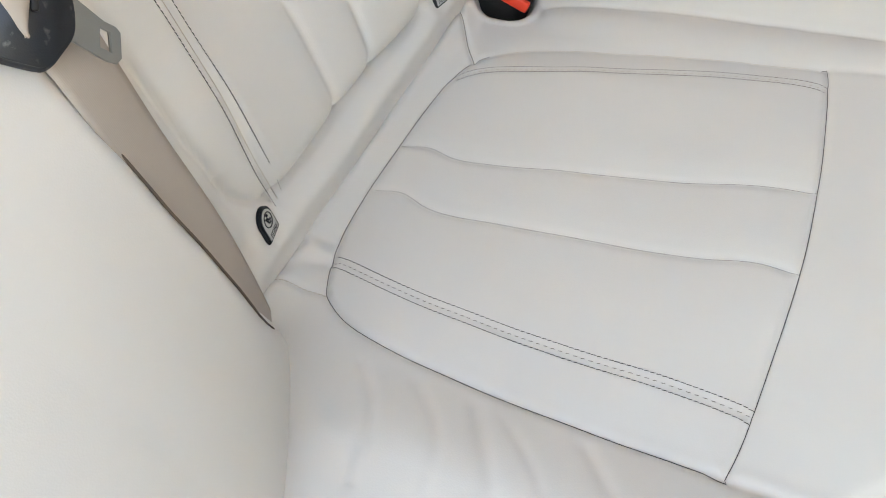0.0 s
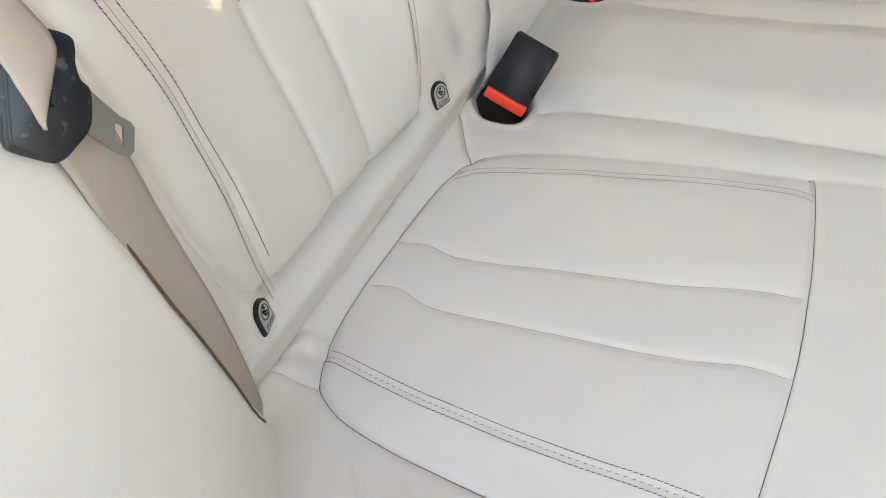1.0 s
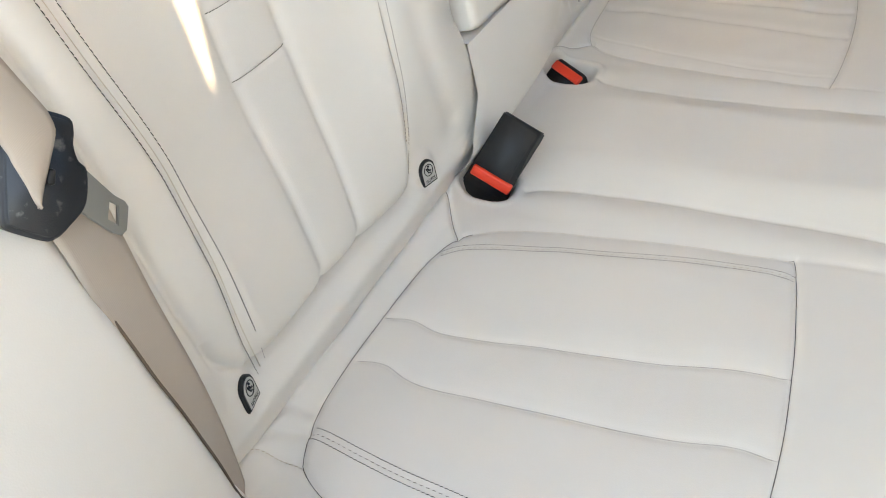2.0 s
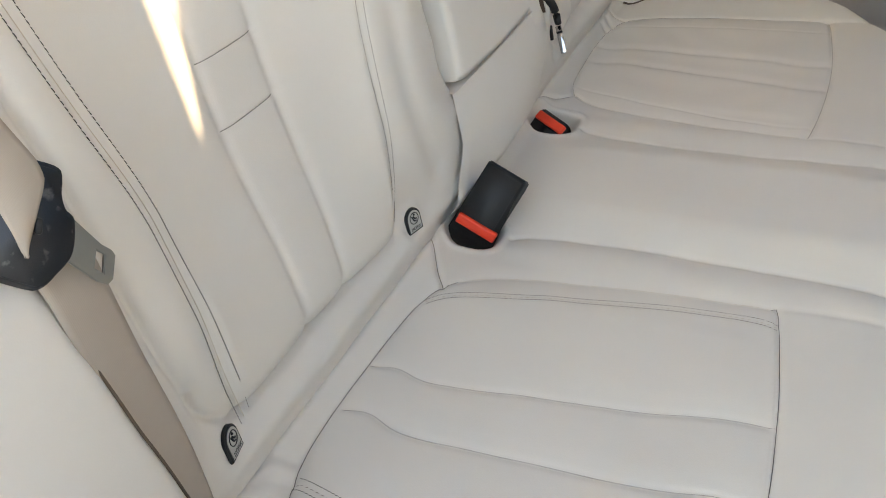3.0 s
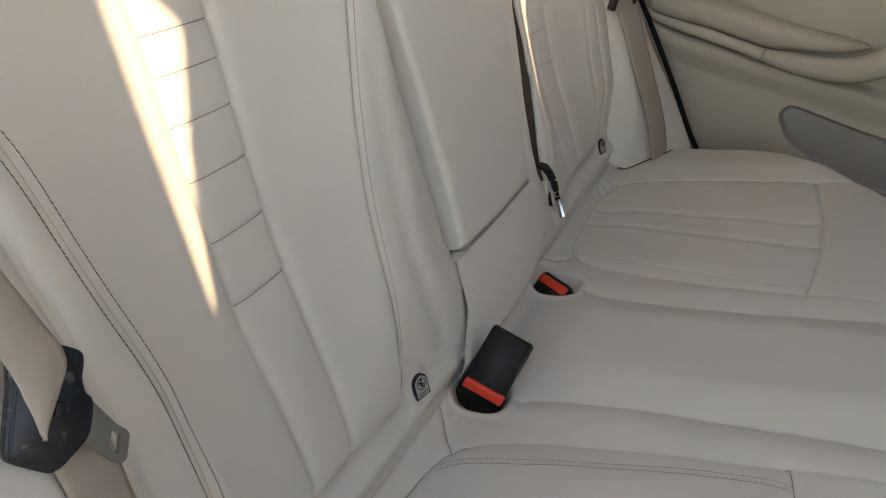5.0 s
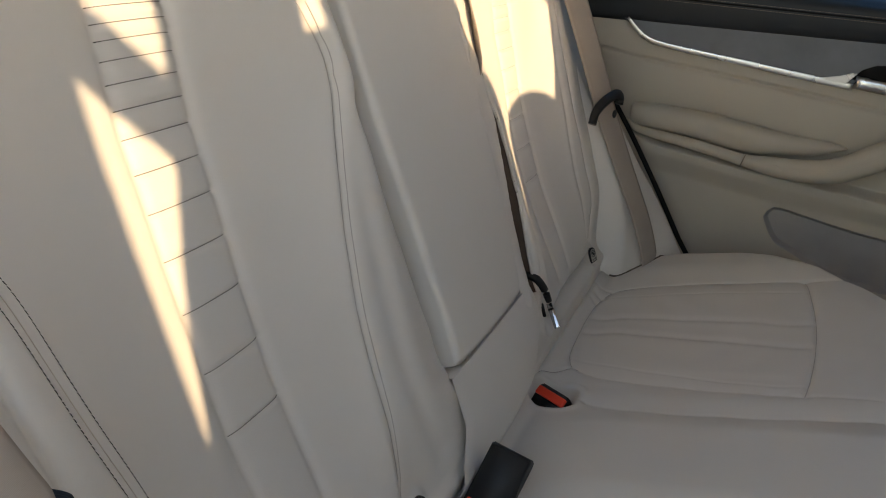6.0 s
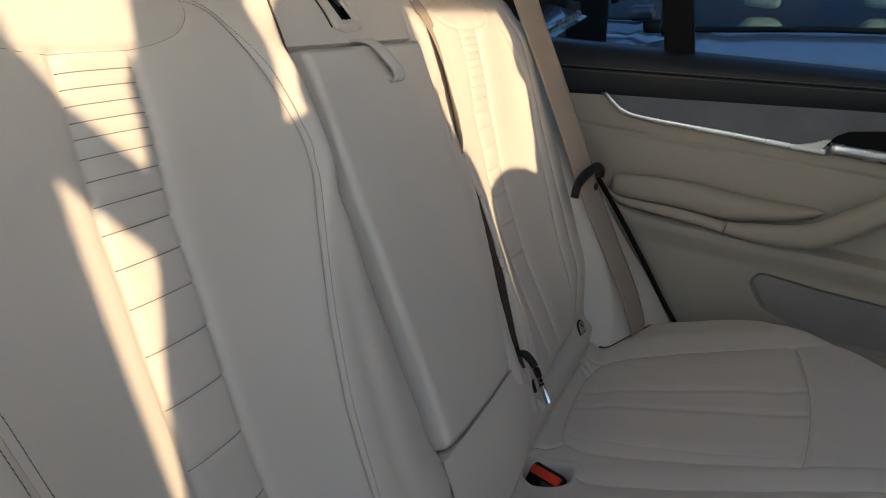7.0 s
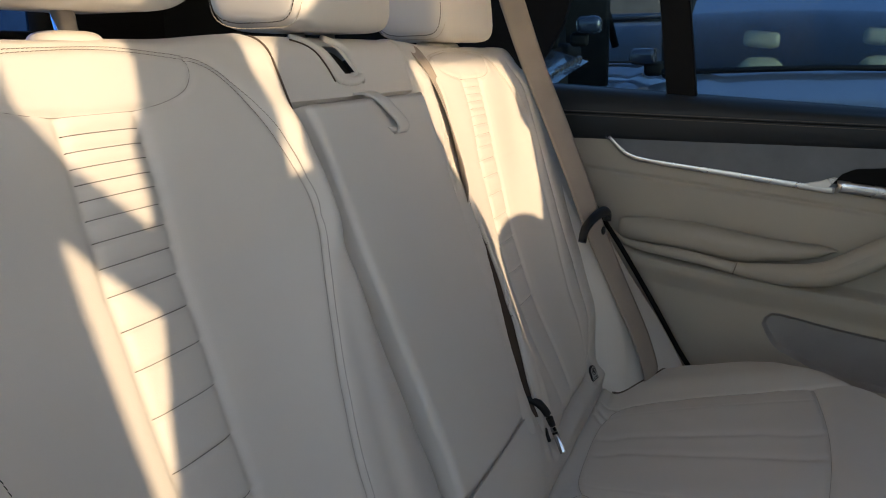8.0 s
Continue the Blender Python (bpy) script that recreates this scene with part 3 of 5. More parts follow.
def backrest(far):
    label = "cream leather outer backrest with ribbed centre strip and twin-stitched bolsters"
    rest = thing("outer_rear_seat", label, "car seat", "outer backrests")
    us, ss = np.arange(-0.155, 0.4151, 0.0019), np.arange(-0.065, 0.5851, 0.0019)
    gu, gs = np.meshgrid(us, ss)
    h = far_surface(gu, gs) if far else relief(gu, gs, far)
    p = back_place(2 * XC - gu if far else gu, gs, h)
    p[0] += (0, 0.05, 0)
    p[-1] += (0, 0.03, -0.06)
    cu, cs = (gu[1:, 1:] + gu[:-1, :-1]) / 2, (gs[1:, 1:] + gs[:-1, :-1]) / 2
    half = np.where(cu < MID, np.interp(cs, HALF_S, HALF_OUT), np.interp(cs, HALF_S, HALF_W))
    insert = (np.abs(cu - MID) < half) & (cs < 0.5392) & (cs > 0.006)
    strip = insert & (cu > np.interp(cs, STRIP_L[::-1, 1], STRIP_L[::-1, 0])) & (cu < np.interp(cs, STRIP_R[::-1, 1], STRIP_R[::-1, 0])) & (cs < 0.493)
    for name, keep in (("bolster", ~insert), ("centre_panel", insert & ~strip), ("ribbed_strip", strip)):
        strip_part = child(name, grid_mesh(name, p, keep, flip=far), LEATHER, rest)
    if far:
        # dark sheet: shade of the split and belt edge put into its colour
        side, sg = np.meshgrid(np.linspace(-0.85, 1.25, 22), np.linspace(0.05, 0.515, 200))
        xg = gap_x(sg) + side * gap_half(sg) * np.interp(sg, [0.05, 0.28, 0.345, 0.37, 0.44, 0.47, 0.50, 0.515], [1.0, 1.0, 0.5, 0.06, 0.06, 0.14, 0.15, 0.1])
        lining = child("gap_shade", grid_mesh("gap_shade", back_place(xg, sg, far_surface(2 * XC - xg, sg) + 0.0007)), SPLIT, rest, "dark sheet painting the shade in the split between the seat backs")
        bm = bmesh.new()
        tube(bm, back_place(xg[:, -1], sg[:, 0], far_surface(2 * XC - xg[:, -1], sg[:, 0]) - 0.0005), 0.0016, 8)
        part("gap_welt", bm, LEATHER, lining)
    cut = int(len(SEW_ALL) * 0.40)
    near_top = 1 - 0.45 * step(SEW_ALL[:, 1], 0.50, 0.53)[:, None]
    outboard = 1 + 0.95 * (1 - step(SEW_ALL[:, 0], 0.02, 0.10))[:, None]
    for g in (0.0034, -0.0034):
        line = SEW_ALL + (offset(SEW_ALL, g) - SEW_ALL) * near_top * outboard
        first = line[:cut + 1]
        q, n = on_back(first[first[:, 1] > 0.42] if far else first, far)
        stitches("stitching", q, n, PALE_THREAD if far else THREAD, rest)
        rest_line = line[cut:]
        q, n = on_back(rest_line[rest_line[:, 1] > 0.515] if far else rest_line, far)
        stitches("stitching", q, n, PALE_THREAD if far else GREY_THREAD, rest, r=0.00028)
    if not far:
        q, n = on_back(SEW_ALL[:cut], far)
        cord("ridge_seam", q, n, PALE_THREAD, rest, 0.0003, 0.0002)
    q, n = on_back(LOW_SEAM, far)
    keep = LOW_SEAM[:, 0] > 0.012
    cord("lower_seam", q[keep], n[keep], PALE_THREAD, rest, 0.00035, 0.0003)
    q, n = on_back(CAP_SEAM, far)
    cord("cap_seam", q, n, GREY_THREAD, rest, 0.00026)
    for r in RUNGS:
        x0, x1 = np.interp(r, STRIP_L[::-1, 1], STRIP_L[::-1, 0]), np.interp(r, STRIP_R[::-1, 1], STRIP_R[::-1, 0])
        q, n = on_back(np.array([(x, r) for x in np.linspace(x0 + 0.001, x1 - 0.001, 14)]), far)
        stitches("rib_stitching", q, n, GREY_THREAD if far else THREAD, strip_part, 0.0024, 0.0004, 0.0002 if far else 0.00032, slant=0.05)
    for spot in TAG_SPOTS[:1 if far else 2]:
        isofix_tag(spot, far)


backrest(False)
backrest(True)


# ---- middle seat: armrest, lower pad and upper panel ----
def pad(name, left, right, s0, s1, height, edge, mat, parent, puff=0.004, n=90, label=""):
    """An upholstered block on the backrest with round edges; left and right give its sides."""
    v, w = np.meshgrid(np.linspace(-0.06, 1.06, n), np.linspace(-0.05, 1.05, n))
    s = s0 + (s1 - s0) * np.clip(w, 0, 1)
    x = left(s) + (right(s) - left(s)) * np.clip(v, 0, 1)
    wide = right(s) - left(s)
    dx = np.minimum(np.clip(v, 0, 1), 1 - np.clip(v, 0, 1)) * wide
    ds = np.minimum(np.clip(w, 0, 1), 1 - np.clip(w, 0, 1)) * (s1 - s0)
    roll = lambda d: np.sqrt(np.clip(1 - (1 - np.clip(d / edge, 0, 1)) ** 2, 0, 1))
    low_roll = np.sqrt(np.clip(1 - (1 - np.clip(ds / 0.0018, 0, 1)) ** 2, 0, 1))
    h = height - edge * (1 - roll(dx)) - np.where(w < 0.5, 0.0018 * (1 - low_roll), edge * (1 - roll(ds))) + puff * np.sin(np.pi * np.clip(v, 0, 1)) * np.where(w < 0.5, 1, np.sin(np.pi * np.clip(w, 0, 1)))
    h = np.where((v < 0) | (v > 1) | (w < 0) | (w > 1), height - 0.09, h)
    return child(name, grid_mesh(name, back_place(x, s, h)), mat, parent, label)


armrest = thing("folding_armrest", "cream leather fold-down centre armrest with a leather pull loop, folded up", "armrest")
pad("armrest_pad", lambda s: arm_left(s) + 0.004, lambda s: np.interp(s, [0.08, 0.10, 0.15, 0.22, 0.30, 0.36, 0.413, 0.475], [0.596, 0.604, 0.614, 0.620, 0.620, 0.618, 0.618, 0.616]), 0.0815, 0.484, 0.0215, 0.010, LEATHER, armrest)
LOOP_X = 0.494
strap = curve([(0.0, 0.4862, 0.006), (0.001, 0.4835, 0.0165), (0.005, 0.4745, 0.0245), (0.012, 0.461, 0.0275), (0.018, 0.450, 0.0290), (0.0195, 0.4435, 0.0280), (0.0165, 0.4412, 0.0255), (0.011, 0.447, 0.0245)], 48)
rows = []
for w in np.linspace(-0.0115, 0.0115, 9):
    rows.append(back_place(LOOP_X - 0.010 + strap[:, 0] * 1.5 + w, strap[:, 1], strap[:, 2] - 0.0008 * (abs(w) / 0.0115) ** 4))
loop = child("pull_loop", grid_mesh("pull_loop", np.array(rows), flip=True), LEATHER, armrest, "folded leather pull loop")
thick = loop.modifiers.new("thickness", "SOLIDIFY")
thick.thickness, thick.offset = 0.0028, -1

lower = thing("centre_lower_pad", "cream leather pad below the folded armrest with a curved lower edge", "seat pad")
v, w = np.meshgrid(np.linspace(0, 1, 110), np.linspace(0, 1, 80))
s = -0.065 + 0.1475 * w
x0, x1 = np.interp(s, [-0.065, -0.03, 0.0, 0.03, 0.083], [0.322, 0.327, 0.346, 0.372, 0.377]), np.interp(s, [-0.065, -0.03, -0.01, 0.005, 0.02, 0.04, 0.065, 0.083], [0.54, 0.572, 0.602, 0.626, 0.643, 0.653, 0.653, 0.646])
x = x0 + (x1 - x0) * v
d = np.minimum(v, 1 - v) * (x1 - x0)
round_off = lambda q, r: r * (1 - np.sqrt(np.clip(1 - (1 - np.clip(q / r, 0, 1)) ** 2, 0, 1)))
h = 0.0180 - np.where(v < 0.5, 0.05 * np.maximum(0, 0.016 - d), round_off(d, 0.030)) - round_off(0.0825 - s, 0.0025) + 0.011 * np.sin(np.pi * np.clip(v * 0.9 + 0.1, 0, 1)) ** 0.8 * step(0.083 - s, -0.02, 0.06)
h = h - 7.0 * np.maximum(0, -0.012 - s) ** 1.55
h[:, -1] = h[-1] = -0.03
child("pad", grid_mesh("pad", back_place(x, s, h)), LEATHER, lower)

slit = curve([(0.388, 0.064), (0.387, 0.045), (0.3815, 0.024), (0.372, 0.0065), (0.357, -0.007)], 30)
cord("side_slit", back_place(slit[:, 0], slit[:, 1], np.linspace(0.0125, 0.0105, 30)), np.tile([OUT], (30, 1)), SPLIT, lower, 0.0006)

upper = thing("centre_upper_panel", "cream leather panel above the armrest with a belt guide slot", "seat panel")
v, w = np.meshgrid(np.linspace(0, 1, 560), np.linspace(0, 1, 260))
s, x = 0.478 + 0.105 * w, 0.342 + 0.296 * v
h = 0.006 - 0.02 * np.maximum(0, 1 - (s - 0.478) / 0.008) + 0 * x
in_slot = (np.abs(x - 0.4690 + (s - 0.522) * 0.9) < 0.0115) & (np.abs(s - 0.522) < 0.0135)
mid_slot = (in_slot[1:, 1:] & in_slot[:-1, :-1])
child("panel", grid_mesh("panel", back_place(x, s, h), ~mid_slot), LEATHER, upper)
bm = bmesh.new()
for rail in ([(0.405, 0.5445), (0.4264, 0.535), (0.441, 0.5204), (0.449, 0.507), (0.4545, 0.502)], [(0.463, 0.5445), (0.484, 0.5335), (0.496, 0.5190), (0.5045, 0.506), (0.499, 0.5015)], [(0.4500, 0.5055), (0.463, 0.5015), (0.487, 0.5010), (0.503, 0.5050)]):
    q = curve(rail, 30)
    tube(bm, back_place(q[:, 0], q[:, 1], np.full(30, 0.0065)), 0.0046, 10, 0.8, up=tuple(OUT))
part("slot_frame", bm, LEATHER, upper, "raised cream slot surround")
q = curve([(0.401, 0.5425), (0.421, 0.5335), (0.4355, 0.5190), (0.4445, 0.5015)], 30)
cord("frame_seam", back_place(q[:, 0], q[:, 1], np.full(30, 0.0066)), np.tile([OUT], (30, 1)), SPLIT, upper, 0.0009)
q = curve([(0.3515, 0.480), (0.3495, 0.505), (0.3475, 0.525), (0.346, 0.548)], 40)
cord("edge_seam", back_place(q[:, 0], q[:, 1], np.full(40, 0.0066)), np.tile([OUT], (40, 1)), SPLIT, upper, 0.0011)
# shallow sheet whose dark colour stands in for the slot's shade
v, w = np.meshgrid(np.linspace(-1, 1, 6), np.linspace(-1, 1, 8))
child("slot_shade", grid_mesh("slot_shade", back_place(0.469 + v * 0.026 - 0.9 * w * 0.030, 0.522 + w * 0.030, np.full(v.shape, -0.004))), GAP, upper, "dark sheet behind the slot, coloured as its shade")


# ---- outboard wings of the bench ----
def wing_edge(z):
    return np.interp(z, [-0.1, 0.0, 0.02, 0.035, 0.05, 0.10, 0.15, 0.20, 0.24, 0.5], [-0.057, -0.058, -0.064, -0.0695, -0.0735, -0.082, -0.088, -0.0925, -0.0935, -0.0935])


def wing_y(x, z, curl=-0.232):
    """Front face of the near wing; x outboard is negative."""
    lead = k = 0
    for dz in (-0.03, -0.015, 0, 0.015, 0.03):
        lead = lead + 0.2 * np.interp(z + dz, [-0.2, -0.03, 0.04, 0.11, 0.15, 0.20, 0.25, 0.30, 0.40, 0.6], [-0.20, -0.152, -0.112, -0.070, -0.042, -0.011, 0.020, 0.048, 0.095, 0.18])
        k = k + 0.2 * np.interp(z + dz, [-0.05, 0.0, 0.10, 0.20, 0.28, 0.5], [0.85, 0.80, 0.42, 0.16, 0.10, 0.1])
    q = x + 0.178
    y = lead + k * (0.5 * (q + np.sqrt(q * q + 0.0012)) - 0.008 + 0.35 * np.minimum(0, q))
    edge = np.maximum(0, x - wing_edge(z))
    y = y + 60.0 * edge ** 2
    y = y + 10.0 * np.maximum(0, curl - x) ** 1.7
    return y


def wing(far):
    ob = thing("seat_side_wing", "cream leather padded side wing between backrest and door", "seat wing", "side wings")
    xw, zw = np.meshgrid(np.linspace(-0.275 if far else -0.30, -0.035, 90), np.linspace(-0.10, 0.52, 150))
    yw = wing_y(xw, zw, -0.178 if far else -0.285) + 0.0012 * np.sin(zw * 30 + xw * 20)
    p = np.stack([2 * XC - xw if far else xw, yw, zw], -1)
    p[:, 0, 1], p[:, -1, 1], p[0, :, 1], p[-1, :, 1] = 0.22, 0.22, 0.1, 0.25
    child("wing_pad", grid_mesh("wing_pad", p, flip=far), LEATHER, ob)
    if not far:
        return ob
    # dark cord along the crease, shade put into its colour
    xb = np.linspace(-0.190, -0.045, 40)
    zb = np.linspace(-0.06, 0.10, 400)
    base = []
    for x in xb:
        y = wing_y(np.full(400, x), zb, -0.178)
        z = zb[np.argmin(np.abs(cushion_height(np.full(400, 2 * XC - x), y) - zb))]
        base.append((2 * XC - x, float(wing_y(x, z, -0.178)) - 0.0012, z + 0.0006))
    bm = bmesh.new()
    tube(bm, np.array(base), 0.0017, 8)
    part("base_shade", bm, SPLIT, ob, "dark cord painting the crease shade where the wing meets the cushion")
    return ob


near_wing = wing(False)
wing(True)
# dark cord painting the shadow between belt and wing edge
zl = np.linspace(0.02, 0.245, 70)
xl = wing_edge(zl) + 0.0018 + 0.0025 * step(zl, 0.10, 0.20) + (1.24 - np.interp(zl, [0.0, 0.10, 0.20, 0.28], [0.80, 0.42, 0.16, 0.10])) / 120 - 0.0042 * step(zl, 0.11, 0.165)
bm = bmesh.new()
tube(bm, np.stack([xl, wing_y(xl, zl, -0.285) - 0.0004 - 0.0014 * step(zl, 0.11, 0.165), zl], -1), 0.0009, 8)
part("edge_shade", bm, SPLIT, near_wing, "dark cord painting the shade along the wing's inner edge")


# ---- belts ----
def belt(name, centre, across, width, parent, label="", thickness=0.0013):
    """Webbing along a line; across gives the way over its width."""
    c, a = curve(centre, 90), unit(curve(across, 90))
    off = np.linspace(-0.5, 0.5, 9)
    t = unit(np.gradient(c, axis=0))
    n = unit(np.cross(a, t))
    p = c[:, None] + a[:, None] * (off[None, :, None] * width) + n[:, None] * (0.0012 * (1 - (2 * off[None, :, None]) ** 2))
    far = np.r_[0, np.cumsum(np.linalg.norm(np.diff(c, axis=0), axis=1))]
    uv = np.stack(np.broadcast_arrays(off[None, :] * width, far[:, None]), -1)
    ob = child(name, grid_mesh(name, p, uv=uv), BELT, parent, label)
    m = ob.modifiers.new("thickness", "SOLIDIFY")
    m.thickness, m.offset = thickness, 0
    return ob


def mirror_x(points):
    return [(2 * XC - x, y, z) for x, y, z in points]


NEAR_BELT = [(-0.048, -0.020, -0.03), (-0.053, -0.029, 0.0), (-0.063, -0.018, 0.10), (-0.070, 0.003, 0.18), (-0.071, 0.021, 0.235),
             (-0.075, 0.043, 0.285), (-0.080, 0.070, 0.36), (-0.090, 0.113, 0.50), (-0.10, 0.155, 0.62)]
NEAR_ACROSS = [(0.80, 0.45, 0.0), (0.85, 0.4, 0.0), (0.93, 0.30, -0.05), (0.94, 0.25, -0.05), (0.95, 0.2, 0.0), (0.98, 0.1, 0.1), (0.98, 0.05, 0.1), (1, 0, 0.05), (1, 0, 0)]
FAR_BELT = mirror_x([(-0.104, -0.085, -0.03), (-0.107, -0.082, 0.015), (-0.104, -0.062, 0.08), (-0.099, -0.022, 0.17), (-0.092, 0.012, 0.25),
                     (-0.090, 0.042, 0.33), (-0.090, 0.078, 0.42), (-0.092, 0.125, 0.53), (-0.095, 0.165, 0.64), (-0.10, 0.20, 0.74)])
FAR_ACROSS = [(0.9, -0.35, 0.0)] * 3 + [(0.88, -0.40, 0)] + [(0.8, -0.55, 0)] + [(0.68, -0.72, 0)] * 5


def tongue_plate(m, parent):
    """The black grip with its belt slot and the steel latch tongue; x is along the tongue."""
    grip = [(-0.0646, 0.0187), (-0.0519, 0.0236), (-0.0470, 0.0205), (-0.0434, 0.0151), (-0.0380, 0.0110), (-0.0323, 0.0097), (-0.0244, -0.0028), (-0.0252, -0.0150), (-0.0265, -0.0210),
            (-0.0290, -0.0248), (-0.0330, -0.0266), (-0.0456, -0.0301), (-0.0493, -0.0292), (-0.0533, -0.0250), (-0.0660, -0.0070), (-0.0740, 0.0040)]
    grip = curve([(x, y, 0) for x, y in grip + grip[:1]], 90)[:-1, :2]
    handle = part("grip", moved(slab(grip, 0.010, 0.0022), m @ pose(0, 0, 0.007)), WORN_PLASTIC, parent, "scuffed black plastic grip")
    bm = rounded((0.0035, 0.007, 0.003), 0.0012, 2)
    part("slot_peg", moved(bm, m @ pose(-0.0452, -0.0024, 0.0078, 0, 0, 32)), PLASTIC, handle)
    plate = [(-0.0343, 0.0104), (-0.0148, 0.0086), (-0.0090, 0.0094), (-0.0060, 0.0084), (-0.0004, -0.0010), (-0.0012, -0.0046), (-0.0059, -0.0061), (-0.0235, -0.0066), (-0.0251, -0.0086), (-0.030, -0.0086)]
    hole = [(-0.0151, 0.0050), (-0.0109, 0.0056), (-0.0062, -0.0014), (-0.0112, -0.0020)]
    bm = bmesh.new()
    outer, inner = [[bm.verts.new((x, y, 0)) for x, y in ring] for ring in (plate, hole)]
    edges = [bm.edges.new((r[k], r[(k + 1) % len(r)])) for r in (outer, inner) for k in range(len(r))]
    faces = bmesh.ops.triangle_fill(bm, edges=edges, use_beauty=True, use_dissolve=False)["geom"]
    made = bmesh.ops.extrude_face_region(bm, geom=[f for f in faces if isinstance(f, bmesh.types.BMFace)])
    bmesh.ops.translate(bm, vec=(0, 0, -0.0022), verts=[g for g in made["geom"] if isinstance(g, bmesh.types.BMVert)])
    bmesh.ops.recalc_face_normals(bm, faces=bm.faces[:])
    rim = [e for e in bm.edges if len(e.link_faces) == 2 and abs(e.link_faces[0].normal.dot(e.link_faces[1].normal)) < 0.5 and abs(e.verts[0].co.z - e.verts[1].co.z) < 1e-6]
    bmesh.ops.bevel(bm, geom=rim, offset=0.0005, segments=2, affect="EDGES")
    part("latch_tongue", moved(bm, m @ pose(0, 0, 0.004)), STEEL, parent, "steel latch tongue with a square hole", smooth=False)


near_belt = thing("seat_belt", "beige webbing seat belt, scuffed black grip and steel tongue, unfastened", "seat belt", "outer seat belts")
belt("webbing", NEAR_BELT[:5] + [(-0.073, 0.030, 0.255)], NEAR_ACROSS[:6], 0.034, near_belt)
tx, tn = Vector((0.3817, -0.4278, -0.8194)), Vector((-0.1506, -0.9034, 0.4015))
tongue_pose = Matrix((tx, tn.cross(tx), tn)).transposed().to_4x4()
tongue_pose.translation = Vector((-0.0612, 0.0083, 0.232)) + tn * 0.003
tongue_plate(tongue_pose, near_belt)
right_edge = curve([(-0.0409, -0.0157, 0.0066), (-0.0455, -0.007, 0.0085), (-0.0501, 0.0028, 0.0098), (-0.0551, 0.0136, 0.0102), (-0.0600, 0.0172, 0.0102), (-0.0646, 0.0190, 0.0104), (-0.0834, 0.0225, 0.011), (-0.13, 0.032, 0.012)], 40)
left_edge = curve([(-0.0408, -0.0161, 0.0066), (-0.0454, -0.0153, 0.0085), (-0.0520, -0.0122, 0.0098), (-0.0588, -0.0093, 0.0102), (-0.0630, -0.0073, 0.0102), (-0.0667, -0.0055, 0.0104), (-0.086, 0.000, 0.011), (-0.13, 0.006, 0.012)], 40)
fold = np.array([left_edge * (1 - k) + right_edge * k + np.array([0, 0, 0.002 * math.sin(math.pi * k)]) for k in np.linspace(0, 1, 10)])
turn3 = np.array(tongue_pose.to_3x3())
fold = np.einsum("ij,abj->abi", turn3, fold) + np.array(tongue_pose.translation)
uv = np.stack(np.meshgrid(np.linspace(0, 0.10, 40), np.linspace(0, 0.04, 10)), -1)[..., ::-1]
gathered = child("gathered_webbing", grid_mesh("gathered_webbing", fold, uv=uv, flip=True), BELT, near_belt, "webbing gathered into the grip's slot")
gathered.modifiers.new("thickness", "SOLIDIFY").thickness = 0.0014

far_belt = thing("seat_belt", "beige webbing seat belt with black grip, hanging beside the rear door", "seat belt", "outer seat belts")
belt("webbing", FAR_BELT, FAR_ACROSS, 0.047, far_belt)
bm = bmesh.new()
tube(bm, curve([(0.996, 0.024, 0.252), (1.006, 0.022, 0.270), (1.030, 0.014, 0.284), (1.065, 0.004, 0.290), (1.080, 0.000, 0.284), (1.078, 0.0, 0.272)], 26), 0.0085, 10, 0.75, up=(0, -1, 0.3))
part("grip", bm, PLASTIC, far_belt, "black plastic grip")
bm = bmesh.new()
bmesh.ops.create_uvsphere(bm, u_segments=14, v_segments=8, radius=0.007, matrix=pose(1.046, 0.0, 0.262) @ Matrix.Diagonal((1, 0.5, 1, 1)))
part("stop_button", bm, PLASTIC, far_belt, "round black stop button")

middle_belt = thing("middle_seat_belt", "beige middle belt lying in the gap between the backrests", "seat belt")
mb = np.array([(0.655, 0.56, 0.004), (0.667, 0.54, 0.004), (0.683, 0.518, 0.0055), (0.6915, 0.489, 0.0090), (0.6925, 0.453, 0.0105), (0.6915, 0.41, 0.0085), (0.6925, 0.38, 0.0050), (0.695, 0.345, -0.006), (0.698, 0.30, -0.045), (0.690, 0.22, -0.075)])
belt("webbing", back_place(mb[:, 0], mb[:, 1], mb[:, 2]), [(1, -0.08, 0)] * 5 + [(1, -0.10, 0), (1, -0.08, 0), (0.95, 0.1, 0), (0.6, 0.8, 0), (0.3, 0.95, 0)], 0.034, middle_belt)

latch = thing("small_belt_latch", "small black belt latch with chrome tongue beside the backrest", "belt latch")
bm = bmesh.new()
tube(bm, curve([(0.690, 0.030, 0.112), (0.693, 0.016, 0.106), (0.697, 0.004, 0.092), (0.699, -0.004, 0.074)], 14), [0.004, 0.0055, 0.006, 0.0062, 0.006, 0.0058, 0.0056, 0.0054, 0.0052, 0.005, 0.0048, 0.0046, 0.0044, 0.004], 10)
part("head", bm, PLASTIC, latch)
down = Vector((-0.419, -0.494, -0.720)).normalized()
face = Vector((-0.86, 0.0, 0.50))
face = (face - down * face.dot(down)).normalized()
m = Matrix((down, face.cross(down), face)).transposed().to_4x4()
m.translation = Vector((0.697, -0.0116, 0.0562))
tongue = part("tongue", moved(rounded((0.035, 0.0075, 0.0022), 0.0008, 2), m), POLISHED, latch, "bright chrome tongue")
